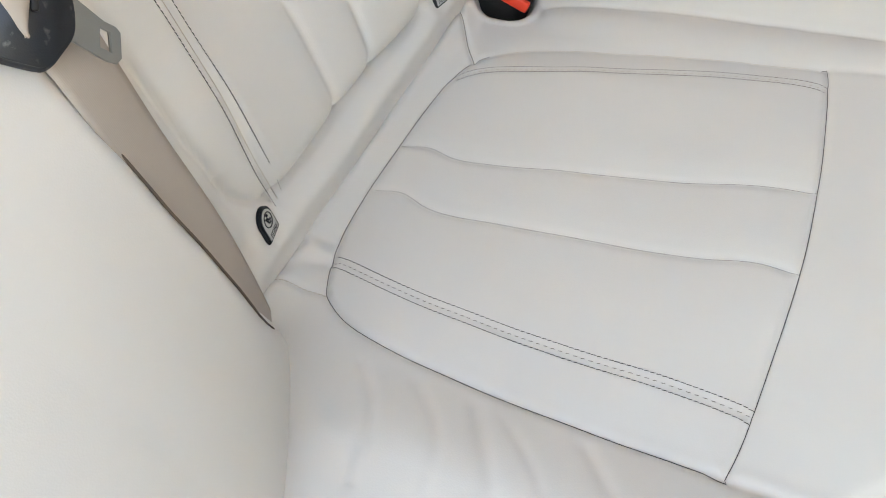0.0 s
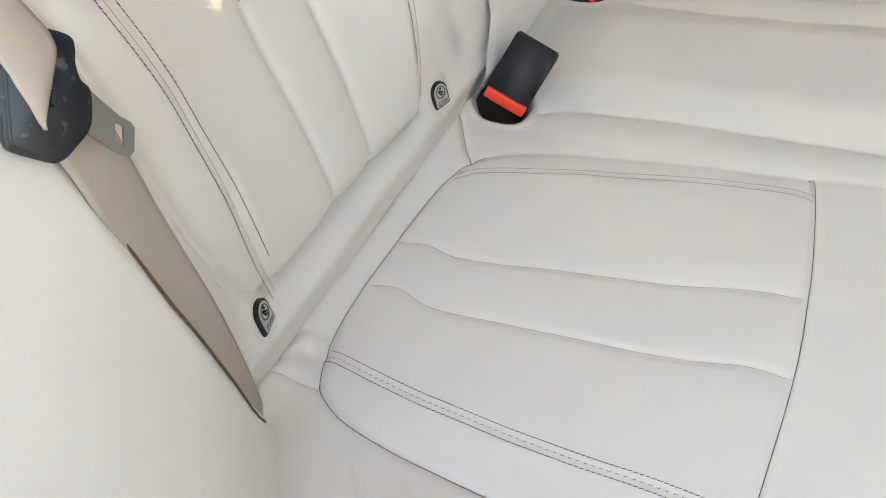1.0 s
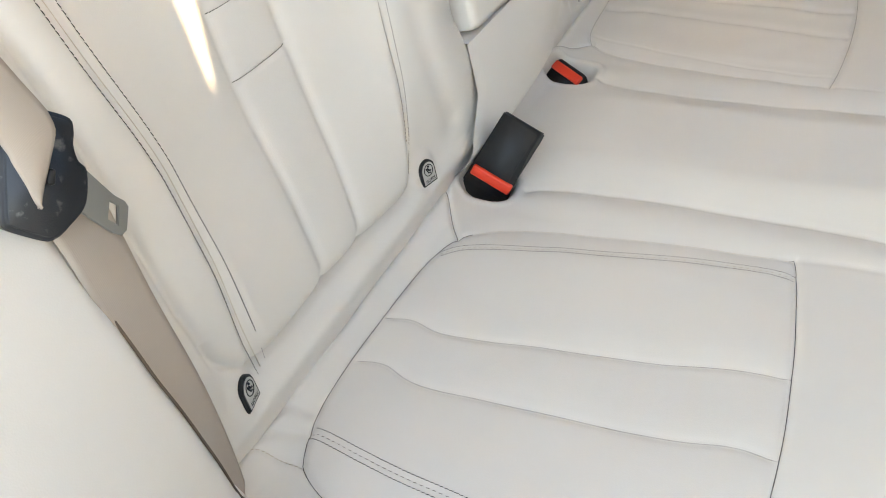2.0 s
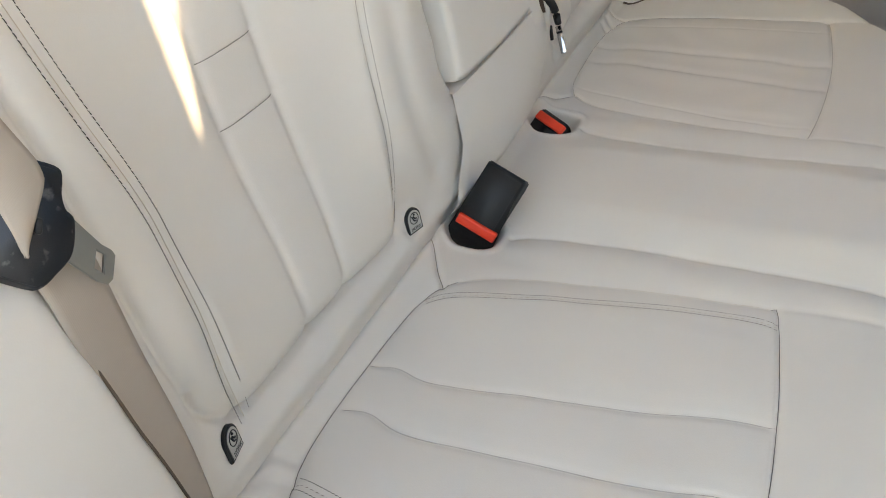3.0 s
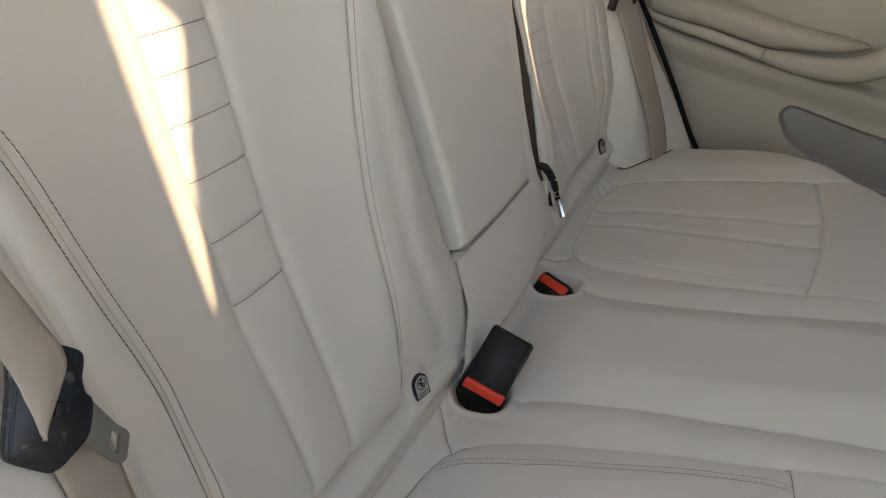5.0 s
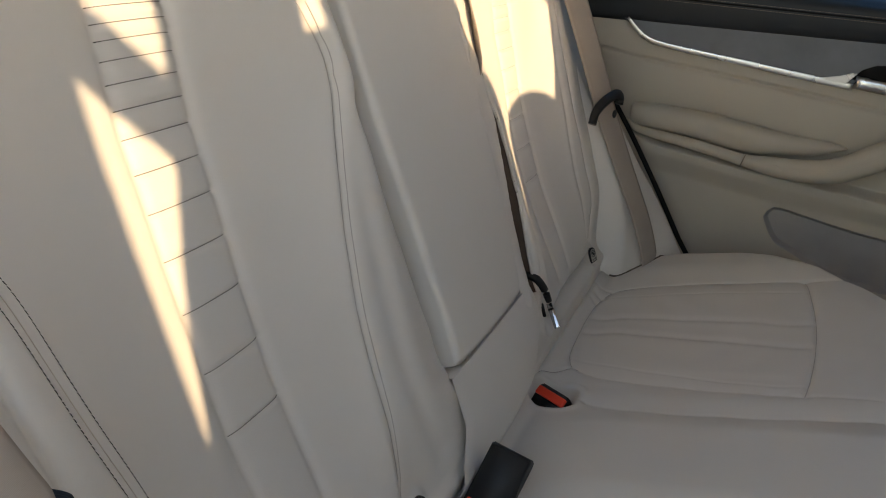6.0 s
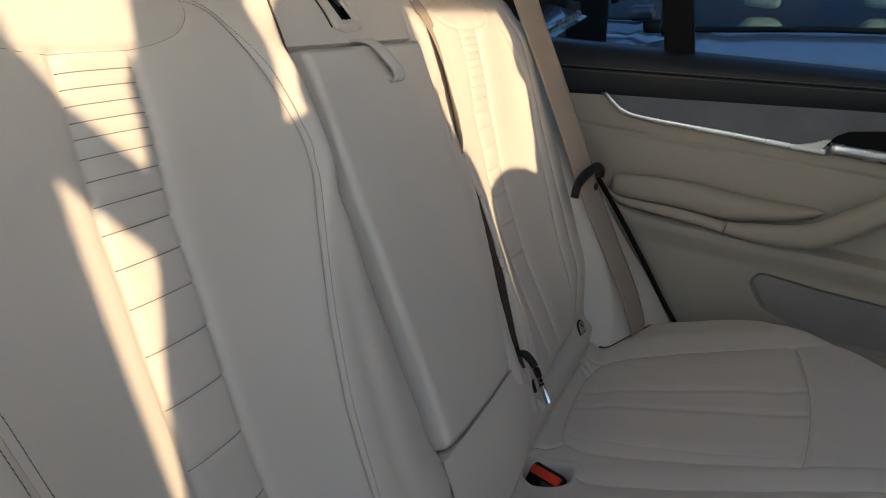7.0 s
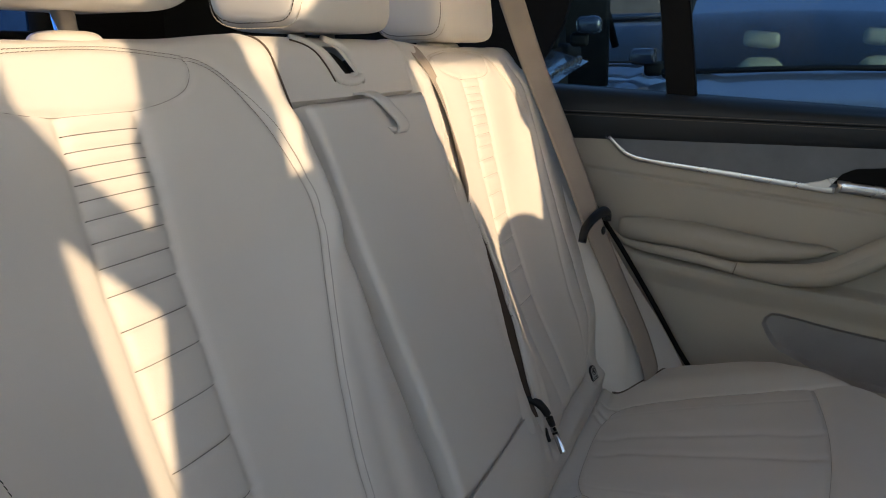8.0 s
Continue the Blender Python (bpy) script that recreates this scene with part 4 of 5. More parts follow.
part("tongue_slot", moved(rounded((0.003, 0.0076, 0.0026), 0.0006, 2), m @ pose(-0.009, 0, 0)), RUBBER, tongue)
bm = rounded((0.004, 0.007, 0.020), 0.0018, 2)
part("hook", moved(bm, pose(0.699, 0.004, 0.060, -18)), PLASTIC, latch)
bm = rounded((0.004, 0.006, 0.014), 0.0018, 2)
part("hook", moved(bm, pose(0.698, -0.003, 0.026, -18)), PLASTIC, latch)


# ---- buckles ----
def buckle(origin, along, wide, width, top, label, lip=0.0):
    """A belt buckle: origin lies at the upper edge of the red button, along runs up the housing's face."""
    ob = thing("belt_buckle", label, "belt buckle", "belt buckles")
    a, w = Vector(along).normalized(), Vector(wide).normalized()
    n = w.cross(a).normalized()
    w = a.cross(n)
    m = Matrix((a, n, w)).transposed().to_4x4()
    m.translation = Vector(origin)
    # side view: along, off the face
    side = [(top, -0.005), (top - 0.003, 0.0), (0.0, 0.0), (-0.011, -0.0058), (-0.022 - lip, -0.0150), (-0.045, -0.034), (-0.045, -0.050), (0.0, -0.030), (top - 0.008, -0.020), (top, -0.015)]
    bm = moved(slab(side, width), pose(0, 0, width / 2))
    for v in bm.verts:
        if v.co.z > 0 and v.co.y > -0.0052 and v.co.x > -0.001:
            v.co.z -= 0.0075 if v.co.y > -0.001 else 0.003
        if v.co.x < -0.004:
            v.co.z *= 1 + 0.10 * min(1, (-0.004 - v.co.x) / 0.01)
    bmesh.ops.bevel(bm, geom=bm.edges[:], offset=0.0016, segments=3, affect="EDGES")
    housing = part("housing", moved(bm, m), PLASTIC, ob, "black plastic housing")
    bm = rounded((0.0112, 0.0060, width * 0.95), 0.0018, 3)
    part("release_button", moved(bm, m @ pose(-0.0060, -0.0022, 0, 0, 0, 22)), RED, housing, "red release button")
    return ob


buckle((0.3405, -0.048, 0.0167), (0.027, -0.014, 0.048), (0.002, -0.036, -0.011), 0.045, 0.056, "black belt buckle with a red button standing in a seat well")
buckle((0.5872, -0.0470, 0.008), (0.045, -0.026, 0.018), (-0.024, -0.041, 0.0), 0.047, 0.007, "sunken black belt buckle with a red button in a seat well")


# ---- head restraints ----
def headrest(x, wide, label, posts, z=0.575, lift=0.02, sewn=True):
    ob = thing("head_restraint", label, "headrest", "head restraints")
    n = 40
    a, b = np.meshgrid(np.linspace(0, 2 * np.pi, 2 * n + 1), np.linspace(0, np.pi, n))
    e = 0.27
    pw = lambda v, k: np.sign(v) * np.abs(v) ** k
    lx = pw(np.sin(b), e) * pw(np.cos(a), e) * wide / 2
    ly = pw(np.sin(b), e) * pw(np.sin(a), e) * 0.053
    lz = pw(np.cos(b), e) * 0.078
    ly = ly + 0.10 * lz - 0.006 * (1 - (2 * lx / wide) ** 2)
    lz = lz + lift * np.maximum(0, np.abs(2 * lx / wide) - 0.55) ** 2 * (lz < 0)
    p = np.stack([x + lx, 0.205 + ly, z + 0.080 + lz], -1)
    cushion = child("cushion", grid_mesh("cushion", p), LEATHER, ob)
    for side in (-1, 1) if sewn else ():
        q = np.array([(x + side * wide * 0.46, 0.205 + 0.046 * math.copysign(abs(math.cos(t)) ** 0.42, math.cos(t)), z + 0.080 + 0.0705 * math.copysign(abs(math.sin(t)) ** 0.42, math.sin(t))) for t in np.linspace(0, 2 * np.pi, 120)])
        bulge = 1 - np.abs((q[:, 1] - 0.205) / 0.053) ** 7.4 - np.abs((q[:, 2] - z - 0.080) / 0.078) ** 7.4
        q[:, 0] = x + side * (wide / 2 * np.maximum(0.02, bulge) ** 0.135 + 0.0004)
        q[:, 1] += 0.10 * (q[:, 2] - z - 0.08)
        nn = np.tile([[side, 0.0, 0.0]], (120, 1))
        stitches("stitching", q, nn, THREAD, cushion, 0.0036, 0.0006, 0.0005)
        q = np.array([(x + side * wide * 0.46, 0.205 + 0.0505 * math.copysign(abs(math.cos(t)) ** 0.42, math.cos(t)), z + 0.080 + 0.0750 * math.copysign(abs(math.sin(t)) ** 0.42, math.sin(t))) for t in np.linspace(0, 2 * np.pi, 120)])
        bulge = 1 - np.abs((q[:, 1] - 0.205) / 0.053) ** 7.4 - np.abs((q[:, 2] - z - 0.080) / 0.078) ** 7.4
        q[:, 0] = x + side * (wide / 2 * np.maximum(0.02, bulge) ** 0.135 + 0.0004)
        q[:, 1] += 0.10 * (q[:, 2] - z - 0.08)
        stitches("piping", q, nn, PALE_THREAD, cushion, 0.0046, 0.0003, 0.0005)
    for px in posts:
        bm = bmesh.new()
        tube(bm, [(px, 0.185, 0.50), (px, 0.205, 0.60)], 0.0075, 16)
        part("post", bm, POLISHED, ob, "polished steel post")
        oval = np.stack([px + 0.027 * pw(np.sin(b), 0.5) * pw(np.cos(a), 0.7), 0.199 + 0.018 * pw(np.sin(b), 0.5) * np.sin(a), 0.5475 + 0.012 * pw(np.cos(b), 0.6)], -1)
        child("collar", grid_mesh("collar", oval), LEATHER, ob, "cream plastic post collar")


headrest(0.128, 0.270, "cream leather head restraint on steel posts above the outer backrest", (0.0625, 0.1625), 0.570, 0.12, False)
headrest(0.478, 0.20, "cream leather head restraint above the centre armrest", (0.454, 0.514), 0.562)
headrest(2 * XC - 0.135, 0.21, "cream leather head restraint on steel posts above the outer backrest", (0.80, 0.86), 0.557)


# ---- the far rear door ----
door = thing("door_1", "cream leather rear door lining with dark upper roll and satin chrome strip", "car door", kind="structure")


def strip_along(name, sections, mat, parent, label="", n=80, smooth_n=24):
    """A long moulding: sections are (y, [(x, z), ...])."""
    ys_ = np.array([s[0] for s in sections])
    prof = np.array([curve(s[1], smooth_n) for s in sections])
    yy = np.linspace(ys_[0], ys_[-1], n)
    order = np.argsort(ys_)
    px = np.array([[np.interp(y, ys_[order], prof[order, k, 0]) for k in range(smooth_n)] for y in yy])
    pz = np.array([[np.interp(y, ys_[order], prof[order, k, 1]) for k in range(smooth_n)] for y in yy])
    p = np.stack([px, np.broadcast_to(yy[:, None], px.shape), pz], -1)
    return child(name, grid_mesh(name, p), mat, parent, label)


def sill(y):
    top, low = 0.4695 + 0.076 * (y + 0.058), 0.386 + 0.02 * y
    mid = (top + low) / 2
    return [(1.305, low - 0.012), (1.285, low - 0.004), (1.268, low + 0.004), (1.258, mid - 0.012), (1.256, mid + 0.006), (1.262, mid + 0.022), (1.278, top - 0.006), (1.300, top), (1.345, top + 0.002)]


strip_along("upper_roll", [(y, sill(y)) for y in (0.5, 0.2, -0.1, -0.5, -1.0)], DARK_LEATHER, door, "dark leather upper roll")
for dz in (0.0, 0.008):
    line = np.array([(1.2555 + (0.0006 if dz else 0), y, 0.4335 + 0.039 * (y - 0.118) + dz - 0.0) for y in np.linspace(0.35, -0.8, 160)])
    stitches("roll_stitching", line, np.tile([[-1.0, 0, 0]], (160, 1)), GREY_THREAD, door, 0.004, 0.001, 0.00045)

joint = np.array([(1.2545, y, 0.4335 + 0.039 * (y - 0.118) + 0.0045) for y in np.linspace(0.35, -0.8, 60)])
cord("roll_joint", joint, np.tile([[-1.0, 0, 0]], (60, 1)), RUBBER, door, 0.0016)

gy_, gz_ = np.meshgrid(np.r_[np.linspace(0.45, -0.238, 180), np.arange(-0.2395, -0.52, -0.0014), np.linspace(-0.525, -1.0, 60)],
                       np.r_[np.linspace(-0.30, -0.065, 40), np.arange(-0.063, 0.245, 0.0014), np.linspace(0.2475, 0.40, 70)])
ledge = np.interp(gy_, [-1.0, -0.55, -0.34, -0.2, -0.10, -0.05, -0.02, 0.005, 0.03, 0.06, 0.45], [0.10, 0.118, 0.143, 0.160, 0.1755, 0.1835, 0.1925, 0.205, 0.222, 0.228, 0.23])
xd = 1.272 - 0.028 * step(ledge - gz_, -0.003, 0.012) + 0.011 * step(ledge - gz_, 0.022, 0.060) + 0.007 * step(ledge - gz_, 0.07, 0.22)
xd = xd - 0.006 * np.exp(-(((gz_ - 0.30 - 0.18 * gy_) / 0.05) ** 2)) + 0.004 * np.exp(-(((gz_ - 0.325 - 0.13 * gy_) / 0.004) ** 2))
pocket = curve([(-0.250, 0.066), (-0.257, 0.050), (-0.275, 0.022), (-0.305, 0.006), (-0.38, -0.03), (-0.47, -0.045), (-0.75, -0.06), (-0.85, -0.02), (-0.8, 0.0), (-0.6, 0.030), (-0.465, 0.054), (-0.405, 0.063),
                (-0.36, 0.071), (-0.31, 0.081), (-0.275, 0.0875), (-0.258, 0.083), (-0.250, 0.066)], 100)
hole = inside(gy_, gz_, pocket)
rim = distance(gy_, gz_, pocket)
xd = xd + np.where(hole, 0.012 * step(rim, 0.0, 0.008), dent(rim, -0.0, 0.01))
p = np.stack([xd, gy_, gz_], -1)
cell = inside((gy_[1:, 1:] + gy_[:-1, :-1]) / 2, (gz_[1:, 1:] + gz_[:-1, :-1]) / 2, pocket)
child("lining", grid_mesh("lining", p, ~cell), DOOR_LEATHER, door)
child("speaker_cover", grid_mesh("speaker_cover", p, cell), SPEAKER, door, "grey cloth speaker cover")

# dark insert between the roll and the chrome strip
edge = curve([(0.040, 0.392), (0.020, 0.377), (0.0, 0.365), (-0.041, 0.354), (-0.188, 0.334), (-0.317, 0.3165), (-0.45, 0.302), (-1.0, 0.25)], 60)
rows = np.array([np.stack([np.full(60, 1.262 + 0.010 * t), edge[:, 0], edge[:, 1] * (1 - t) + 0.395 * t], -1) for t in np.linspace(0, 1, 8)])
child("dark_insert", grid_mesh("dark_insert", rows, flip=True), TRIM, door, "dark brushed trim insert")
bm = bmesh.new()
chrome = curve([(0.033, 0.394), (0.014, 0.374), (-0.003, 0.3615), (-0.041, 0.351), (-0.188, 0.331), (-0.30, 0.3155), (-0.335, 0.311), (-0.350, 0.309)], 70)
tube(bm, [(1.2585, y, z) for y, z in chrome], np.interp(np.linspace(0, 1, 70), [0, 0.12, 1], [0.0024, 0.0045, 0.0058]), 12, 0.16, up=(-1, 0, 0))
part("chrome_strip", bm, CHROME, door, "satin chrome strip")
bm = bmesh.new()
tube(bm, curve([(1.258, -0.352, 0.3085), (1.256, -0.366, 0.307), (1.255, -0.40, 0.303), (1.254, -0.48, 0.293), (1.254, -0.60, 0.279), (1.256, -0.72, 0.264)], 40) + np.array([0, 0, 0.009]), 0.0105, 14, 0.4, up=(-1, 0, 0))
part("inner_handle", bm, CHROME, door, "satin chrome door handle")
tip = [(-0.300, 0.3205), (-0.329, 0.3262), (-0.346, 0.3325), (-0.3535, 0.3315), (-0.3385, 0.3135), (-0.310, 0.3165)]
bm = slab(tip, 0.004, 0.0012)
part("chrome_tip", moved(bm, Matrix(((0, 0, -1, 1.2565), (1, 0, 0, 0), (0, 1, 0, 0), (0, 0, 0, 1)))), CHROME, door, "satin chrome tip of the strip", smooth=False)
cup = [(-0.345, 0.322), (-0.360, 0.338), (-0.380, 0.347), (-0.43, 0.350), (-0.55, 0.345), (-0.60, 0.32), (-0.58, 0.292), (-0.45, 0.306), (-0.372, 0.316)]
bm = slab([(y, z) for y, z in cup], 0.004, 0.001)
part("handle_cup", moved(bm, Matrix(((0, 0, -1, 1.2600), (1, 0, 0, 0), (0, 1, 0, 0), (0, 0, 0, 1)))), RUBBER, door, "black handle recess", smooth=False)

# armrest pad, the roll below it and the pull that grows out of the roll
PAD_TOP = np.array([(0.010, 0.217), (0.0095, 0.236), (0.0, 0.2445), (-0.048, 0.2470), (-0.098, 0.2445), (-0.148, 0.239), (-0.196, 0.2305), (-0.245, 0.222), (-0.292, 0.2165), (-0.329, 0.2135), (-0.352, 0.209), (-0.364, 0.2045)])
PAD_LOW = np.array([(0.010, 0.213), (0.004, 0.207), (-0.008, 0.203), (-0.050, 0.199), (-0.102, 0.194), (-0.153, 0.185), (-0.212, 0.177), (-0.25, 0.181), (-0.2965, 0.184), (-0.332, 0.191), (-0.352, 0.1985), (-0.364, 0.2035)])
v, w = np.meshgrid(np.linspace(0, 1, 90), np.linspace(0, 1, 26))
low_line, top_line = curve(PAD_LOW, 90), curve(PAD_TOP, 90)
mix = (1 - np.cos(np.pi * w)) / 2
yz = low_line[None] * (1 - mix[..., None]) + top_line[None] * mix[..., None]
swell = np.sin(np.pi * np.clip(w * 0.88 + 0.06, 0, 1)) ** 0.7 * np.clip(np.sin(np.pi * np.clip(v * 0.98 + 0.01, 0, 1)), 0, 1) ** 0.35
child("arm_pad", grid_mesh("arm_pad", np.stack([1.272 - 0.036 * swell, yz[..., 0], yz[..., 1]], -1), flip=True), DOOR_LEATHER, door, "padded cream arm pad")
ROLL = np.array([(1.268, 0.040, 0.228, 0.003), (1.258, 0.012, 0.210, 0.004), (1.248, -0.010, 0.2000, 0.0065), (1.243, -0.052, 0.1930, 0.0085), (1.240, -0.104, 0.1860, 0.0100), (1.237, -0.155, 0.1775, 0.0100),
                 (1.234, -0.200, 0.1690, 0.0110), (1.228, -0.250, 0.1660, 0.0165), (1.222, -0.300, 0.1665, 0.0195), (1.217, -0.345, 0.1735, 0.0215), (1.214, -0.372, 0.1860, 0.0225), (1.212, -0.403, 0.2040, 0.0235),
                 (1.211, -0.440, 0.2260, 0.0225), (1.212, -0.50, 0.2600, 0.022), (1.225, -0.60, 0.3100, 0.020)])
roll = curve(ROLL, 110)
split = int(np.argmin(np.abs(roll[:, 1] + 0.198)))
for name, piece, label in (("pad_roll", roll[:split + 1], "cream roll under the arm pad"), ("pull_handle", roll[split:], "cream leather pull handle")):
    bm = bmesh.new()
    tube(bm, piece[:, :3], piece[:, 3], 24, 0.85, up=(-1, 0, 0.2))
    handle = part(name, bm, DOOR_LEATHER, door, label)
join = roll[split]
bm = bmesh.new()
tube(bm, [join[:3] + join[3] * 1.015 * np.array([-0.86 * math.cos(a), -0.30 * math.sin(a), math.sin(a)]) for a in np.linspace(-1.3, 1.3, 20)], 0.0006, 6)
part("handle_seam", bm, SPLIT, handle)
for a in (0.16, 0.34):
    piece = roll[split + 6:]
    line = piece[:, :3] + piece[:, 3:] * np.array([-0.87 * math.cos(a), 0, math.sin(a)])
    stitches("handle_stitching", line, np.tile([[-1.0, 0, 0.2]], (len(line), 1)), PALE_THREAD, handle, 0.0036, 0.0006, 0.0004)
# strip under the roll; its dark colour stands in for shade
under = np.stack([roll[:, 0] + 0.004, roll[:, 1], roll[:, 2] - roll[:, 3] - 0.0006], -1)[6:]
bm = bmesh.new()
tube(bm, under[under[:, 1] > -0.34], 0.0011, 6)
part("roll_joint", bm, GAP, door, "dark strip under the roll, coloured as shade")

# window frame, divider and panes
bm = rounded((0.03, 0.052, 0.5), 0.004, 2)
part("window_divider", moved(bm, Matrix.Shear("XY", 4, (0, 0)) @ pose(1.312, -0.066, 0.66, -6.5)), RUBBER, door, "black window divider bar")
for name, y0, y1 in (("quarter_pane", 0.42, -0.06), ("main_pane", -0.08, -1.0)):
    bm = bmesh.new()
    bmesh.ops.create_cube(bm, size=1, matrix=pose(1.326, (y0 + y1) / 2, 0.68) @ Matrix.Diagonal((0.004, abs(y1 - y0), 0.62, 1)))
    pane = part(name, bm, WINDOW, door, "tinted window pane", smooth=False)
    pane.visible_shadow = False
bm = slab([(0.105, 0.68), (0.128, 0.60), (0.15, 0.56), (0.19, 0.50), (0.20, 0.42), (0.8, 0.42), (0.8, 1.0), (0.05, 1.0)], 0.02)
part("pillar_trim", moved(bm, Matrix(((0, 0, -1, 1.292), (1, 0, 0, 0), (0, 1, 0, 0), (0, 0, 0, 1)))), RUBBER, door, "black pillar trim", smooth=False)


# ---- the shell of the car ----
def block(name, size, at, mat, label, category, bevel=0.02, kind="structure", turn=(0, 0, 0)):
    top = thing(name, label, category, kind=kind)
    part("panel", moved(rounded(size, bevel, 3), pose(*at, *turn)), mat, top)
    return top


seal = thing("door_seal", "black rubber seal between side wing and door", "door seal")
bm = bmesh.new()
tube(bm, curve([(1.198, -0.140, -0.02), (1.199, -0.112, 0.022), (1.200, -0.070, 0.095), (1.201, -0.012, 0.190), (1.202, 0.028, 0.250), (1.205, 0.075, 0.32)], 40), 0.0044, 10)
part("strip", bm, RUBBER, seal)
block("ceiling", (1.86, 2.30, 0.04), (0.52, -0.03, 1.10), HEADLINER, "pale cloth headliner of the car", "headliner")
# unseen header, its depth set to keep sun off the headrests
block("ceiling_blocker", (1.38, 0.20, 0.085), (0.61, -1.265, 1.0715), HEADLINER, "unseen pale header above the windscreen, lowered to shade the headrests", "headliner")
block("floor", (1.75, 2.9, 0.04), (0.484, -0.6, -0.42), CARPET, "dark carpeted car floor", "car floor")
block("wall_rear", (1.75, 0.03, 0.95), (0.484, 0.40, 0.03), CARPET, "dark luggage bay wall behind the bench", "luggage wall", turn=(-14, 0, 0))
block("luggage_cover", (1.6, 0.75, 0.012), (0.484, 0.74, 0.50), RUBBER, "black luggage bay cover behind the bench", "luggage cover", 0.004)
block("wall_tailgate", (1.9, 0.04, 0.80), (0.484, 1.08, 0.20), RUBBER, "black tailgate lining behind the luggage bay", "tailgate")
rear = thing("window_2", "blue-tinted rear window above the luggage bay", "rear window", kind="structure")
bm = rounded((1.5, 0.005, 0.5), 0.001, 1)
pane = part("pane", moved(bm, pose(0.40, 1.09, 0.83)), REAR_GLASS, rear, "blue-tinted glass pane", smooth=False)
pane.visible_shadow = False
block("pillar_tailgate", (0.60, 0.05, 0.58), (1.265, 1.08, 0.86), RUBBER, "black rear pillar beside the rear window", "pillar")
block("pillar_far_rear", (0.06, 0.40, 0.75), (1.345, 0.95, 0.75), RUBBER, "black rear quarter lining beside the luggage bay", "pillar")
block("wall_far_side", (0.05, 3.2, 0.75), (1.40, -0.6, -0.05), BODY_PAINT, "painted outer skin of the far car side", "car body")
block("wall_near_front", (0.10, 0.95, 0.85), (-0.36, -1.25, 0.02), BODY_PAINT, "closed near front door below its window", "car body")
block("pillar_near_rear", (0.09, 0.12, 0.72), (-0.33, 0.42, 0.72), HEADLINER, "pale rear pillar lining beside the open door", "pillar", turn=(16, 0, 0))
# unseen pillar, width and tilt set by the shade it must cast
block("pillar_near_blocker", (0.22, 0.12, 1.5), (-0.363, -0.78, 0.34), HEADLINER, "unseen pale middle pillar between the near doors, shaped to block sun", "pillar", turn=(0, -7.5, 0))
# unseen pillar, widened inward to keep sun off the far door
block("pillar_far_blocker", (0.36, 0.12, 1.5), (1.20, -0.82, 0.34), HEADLINER, "unseen pale middle pillar between the far doors, widened to block sun", "pillar")
block("dashboard", (1.5, 0.4, 0.35), (0.484, -1.85, 0.25), RUBBER, "black dashboard across the front of the cabin", "dashboard", 0.08)


def front_seat(x, flip):
    """An unseen front seat, back and head restraint outlined to cast shade; with shoulders and base."""
    ob = thing("shading_seat", "unseen cream front seat, outline shaped to cast shade on the rear seats", "car seat", "front seats")
    # outline follows the edges of the sun patches, not a real seat
    shell = ([(-0.405, -0.35), (0.29, -0.35), (0.295, 0.50), (0.295, 0.585), (0.275, 0.62), (0.212, 0.69), (0.15, 0.76), (-0.12, 0.76), (-0.125, 0.735), (-0.160, 0.735), (-0.166, 0.80),
              (-0.172, 0.88), (-0.284, 0.88), (-0.286, 0.84), (-0.290, 0.807), (-0.300, 0.793), (-0.305, 0.782), (-0.302, 0.74), (-0.316, 0.655), (-0.331, 0.592), (-0.339, 0.548), (-0.346, 0.494), (-0.355, 0.44), (-0.405, 0.34)] if flip > 0 else
             [(-0.27, -0.35), (0.27, -0.35), (0.28, 0.20), (0.27, 0.45), (0.24, 0.56), (0.217, 0.63), (0.203, 0.69), (0.192, 0.74), (-0.15, 0.74), (-0.24, 0.60), (-0.29, 0.45), (-0.29, 0.20)])
    bm = slab([(flip * a, b) for a, b in (shell if flip > 0 else shell[::-1])], 0.05, 0.008, 3)
    part("seat_back", moved(bm, pose(x, -0.80, 0, 90 - 1)), LEATHER, ob)
    head = [(-0.14, 0.70), (0.12, 0.70), (0.130, 0.74), (0.124, 0.85), (0.090, 0.91), (0.035, 0.935), (0.0, 0.91), (-0.07, 0.875), (-0.13, 0.84), (-0.15, 0.80), (-0.155, 0.74)]
    if flip > 0:
        part("head_cushion", moved(slab(head, 0.08, 0.02, 4), pose(x + 0.047, -0.80, 0, 86)), LEATHER, ob)
    else:
        part("head_cushion", moved(rounded((0.405, 0.09, 0.26), 0.045, 4), pose(x - 0.030, -0.76, 0.84, -4)), LEATHER, ob)
    for dx in (-0.07, 0.07):
        bm = bmesh.new()
        tube(bm, [(x + dx, -0.76, 0.66), (x + dx, -0.75, 0.80)], 0.007, 10)
        part("post", bm, CHROME, ob)
    part("seat_base", moved(rounded((0.52, 0.52, 0.16), 0.06, 4), pose(x, -1.12, -0.02, 8)), LEATHER, ob)


front_seat(0.105, 1)
front_seat(0.863, -1)
# unseen block, rounded top added to shade the far backrest's lower part
console = thing("console_blocker", "unseen cream block between the front seats, added to cast shade", "console")
arm = [(-0.135, -0.47), (0.135, -0.47), (0.135, 0.425), (0.115, 0.455), (0.075, 0.478), (0.030, 0.489), (-0.015, 0.490), (-0.055, 0.484), (-0.078, 0.470), (-0.090, 0.452), (-0.094, 0.42), (-0.105, 0.30), (-0.120, 0.20)]
part("arm", moved(slab(arm, 0.05, 0.006, 3), pose(0.520, -0.80, 0.105, 90)), LEATHER, console)
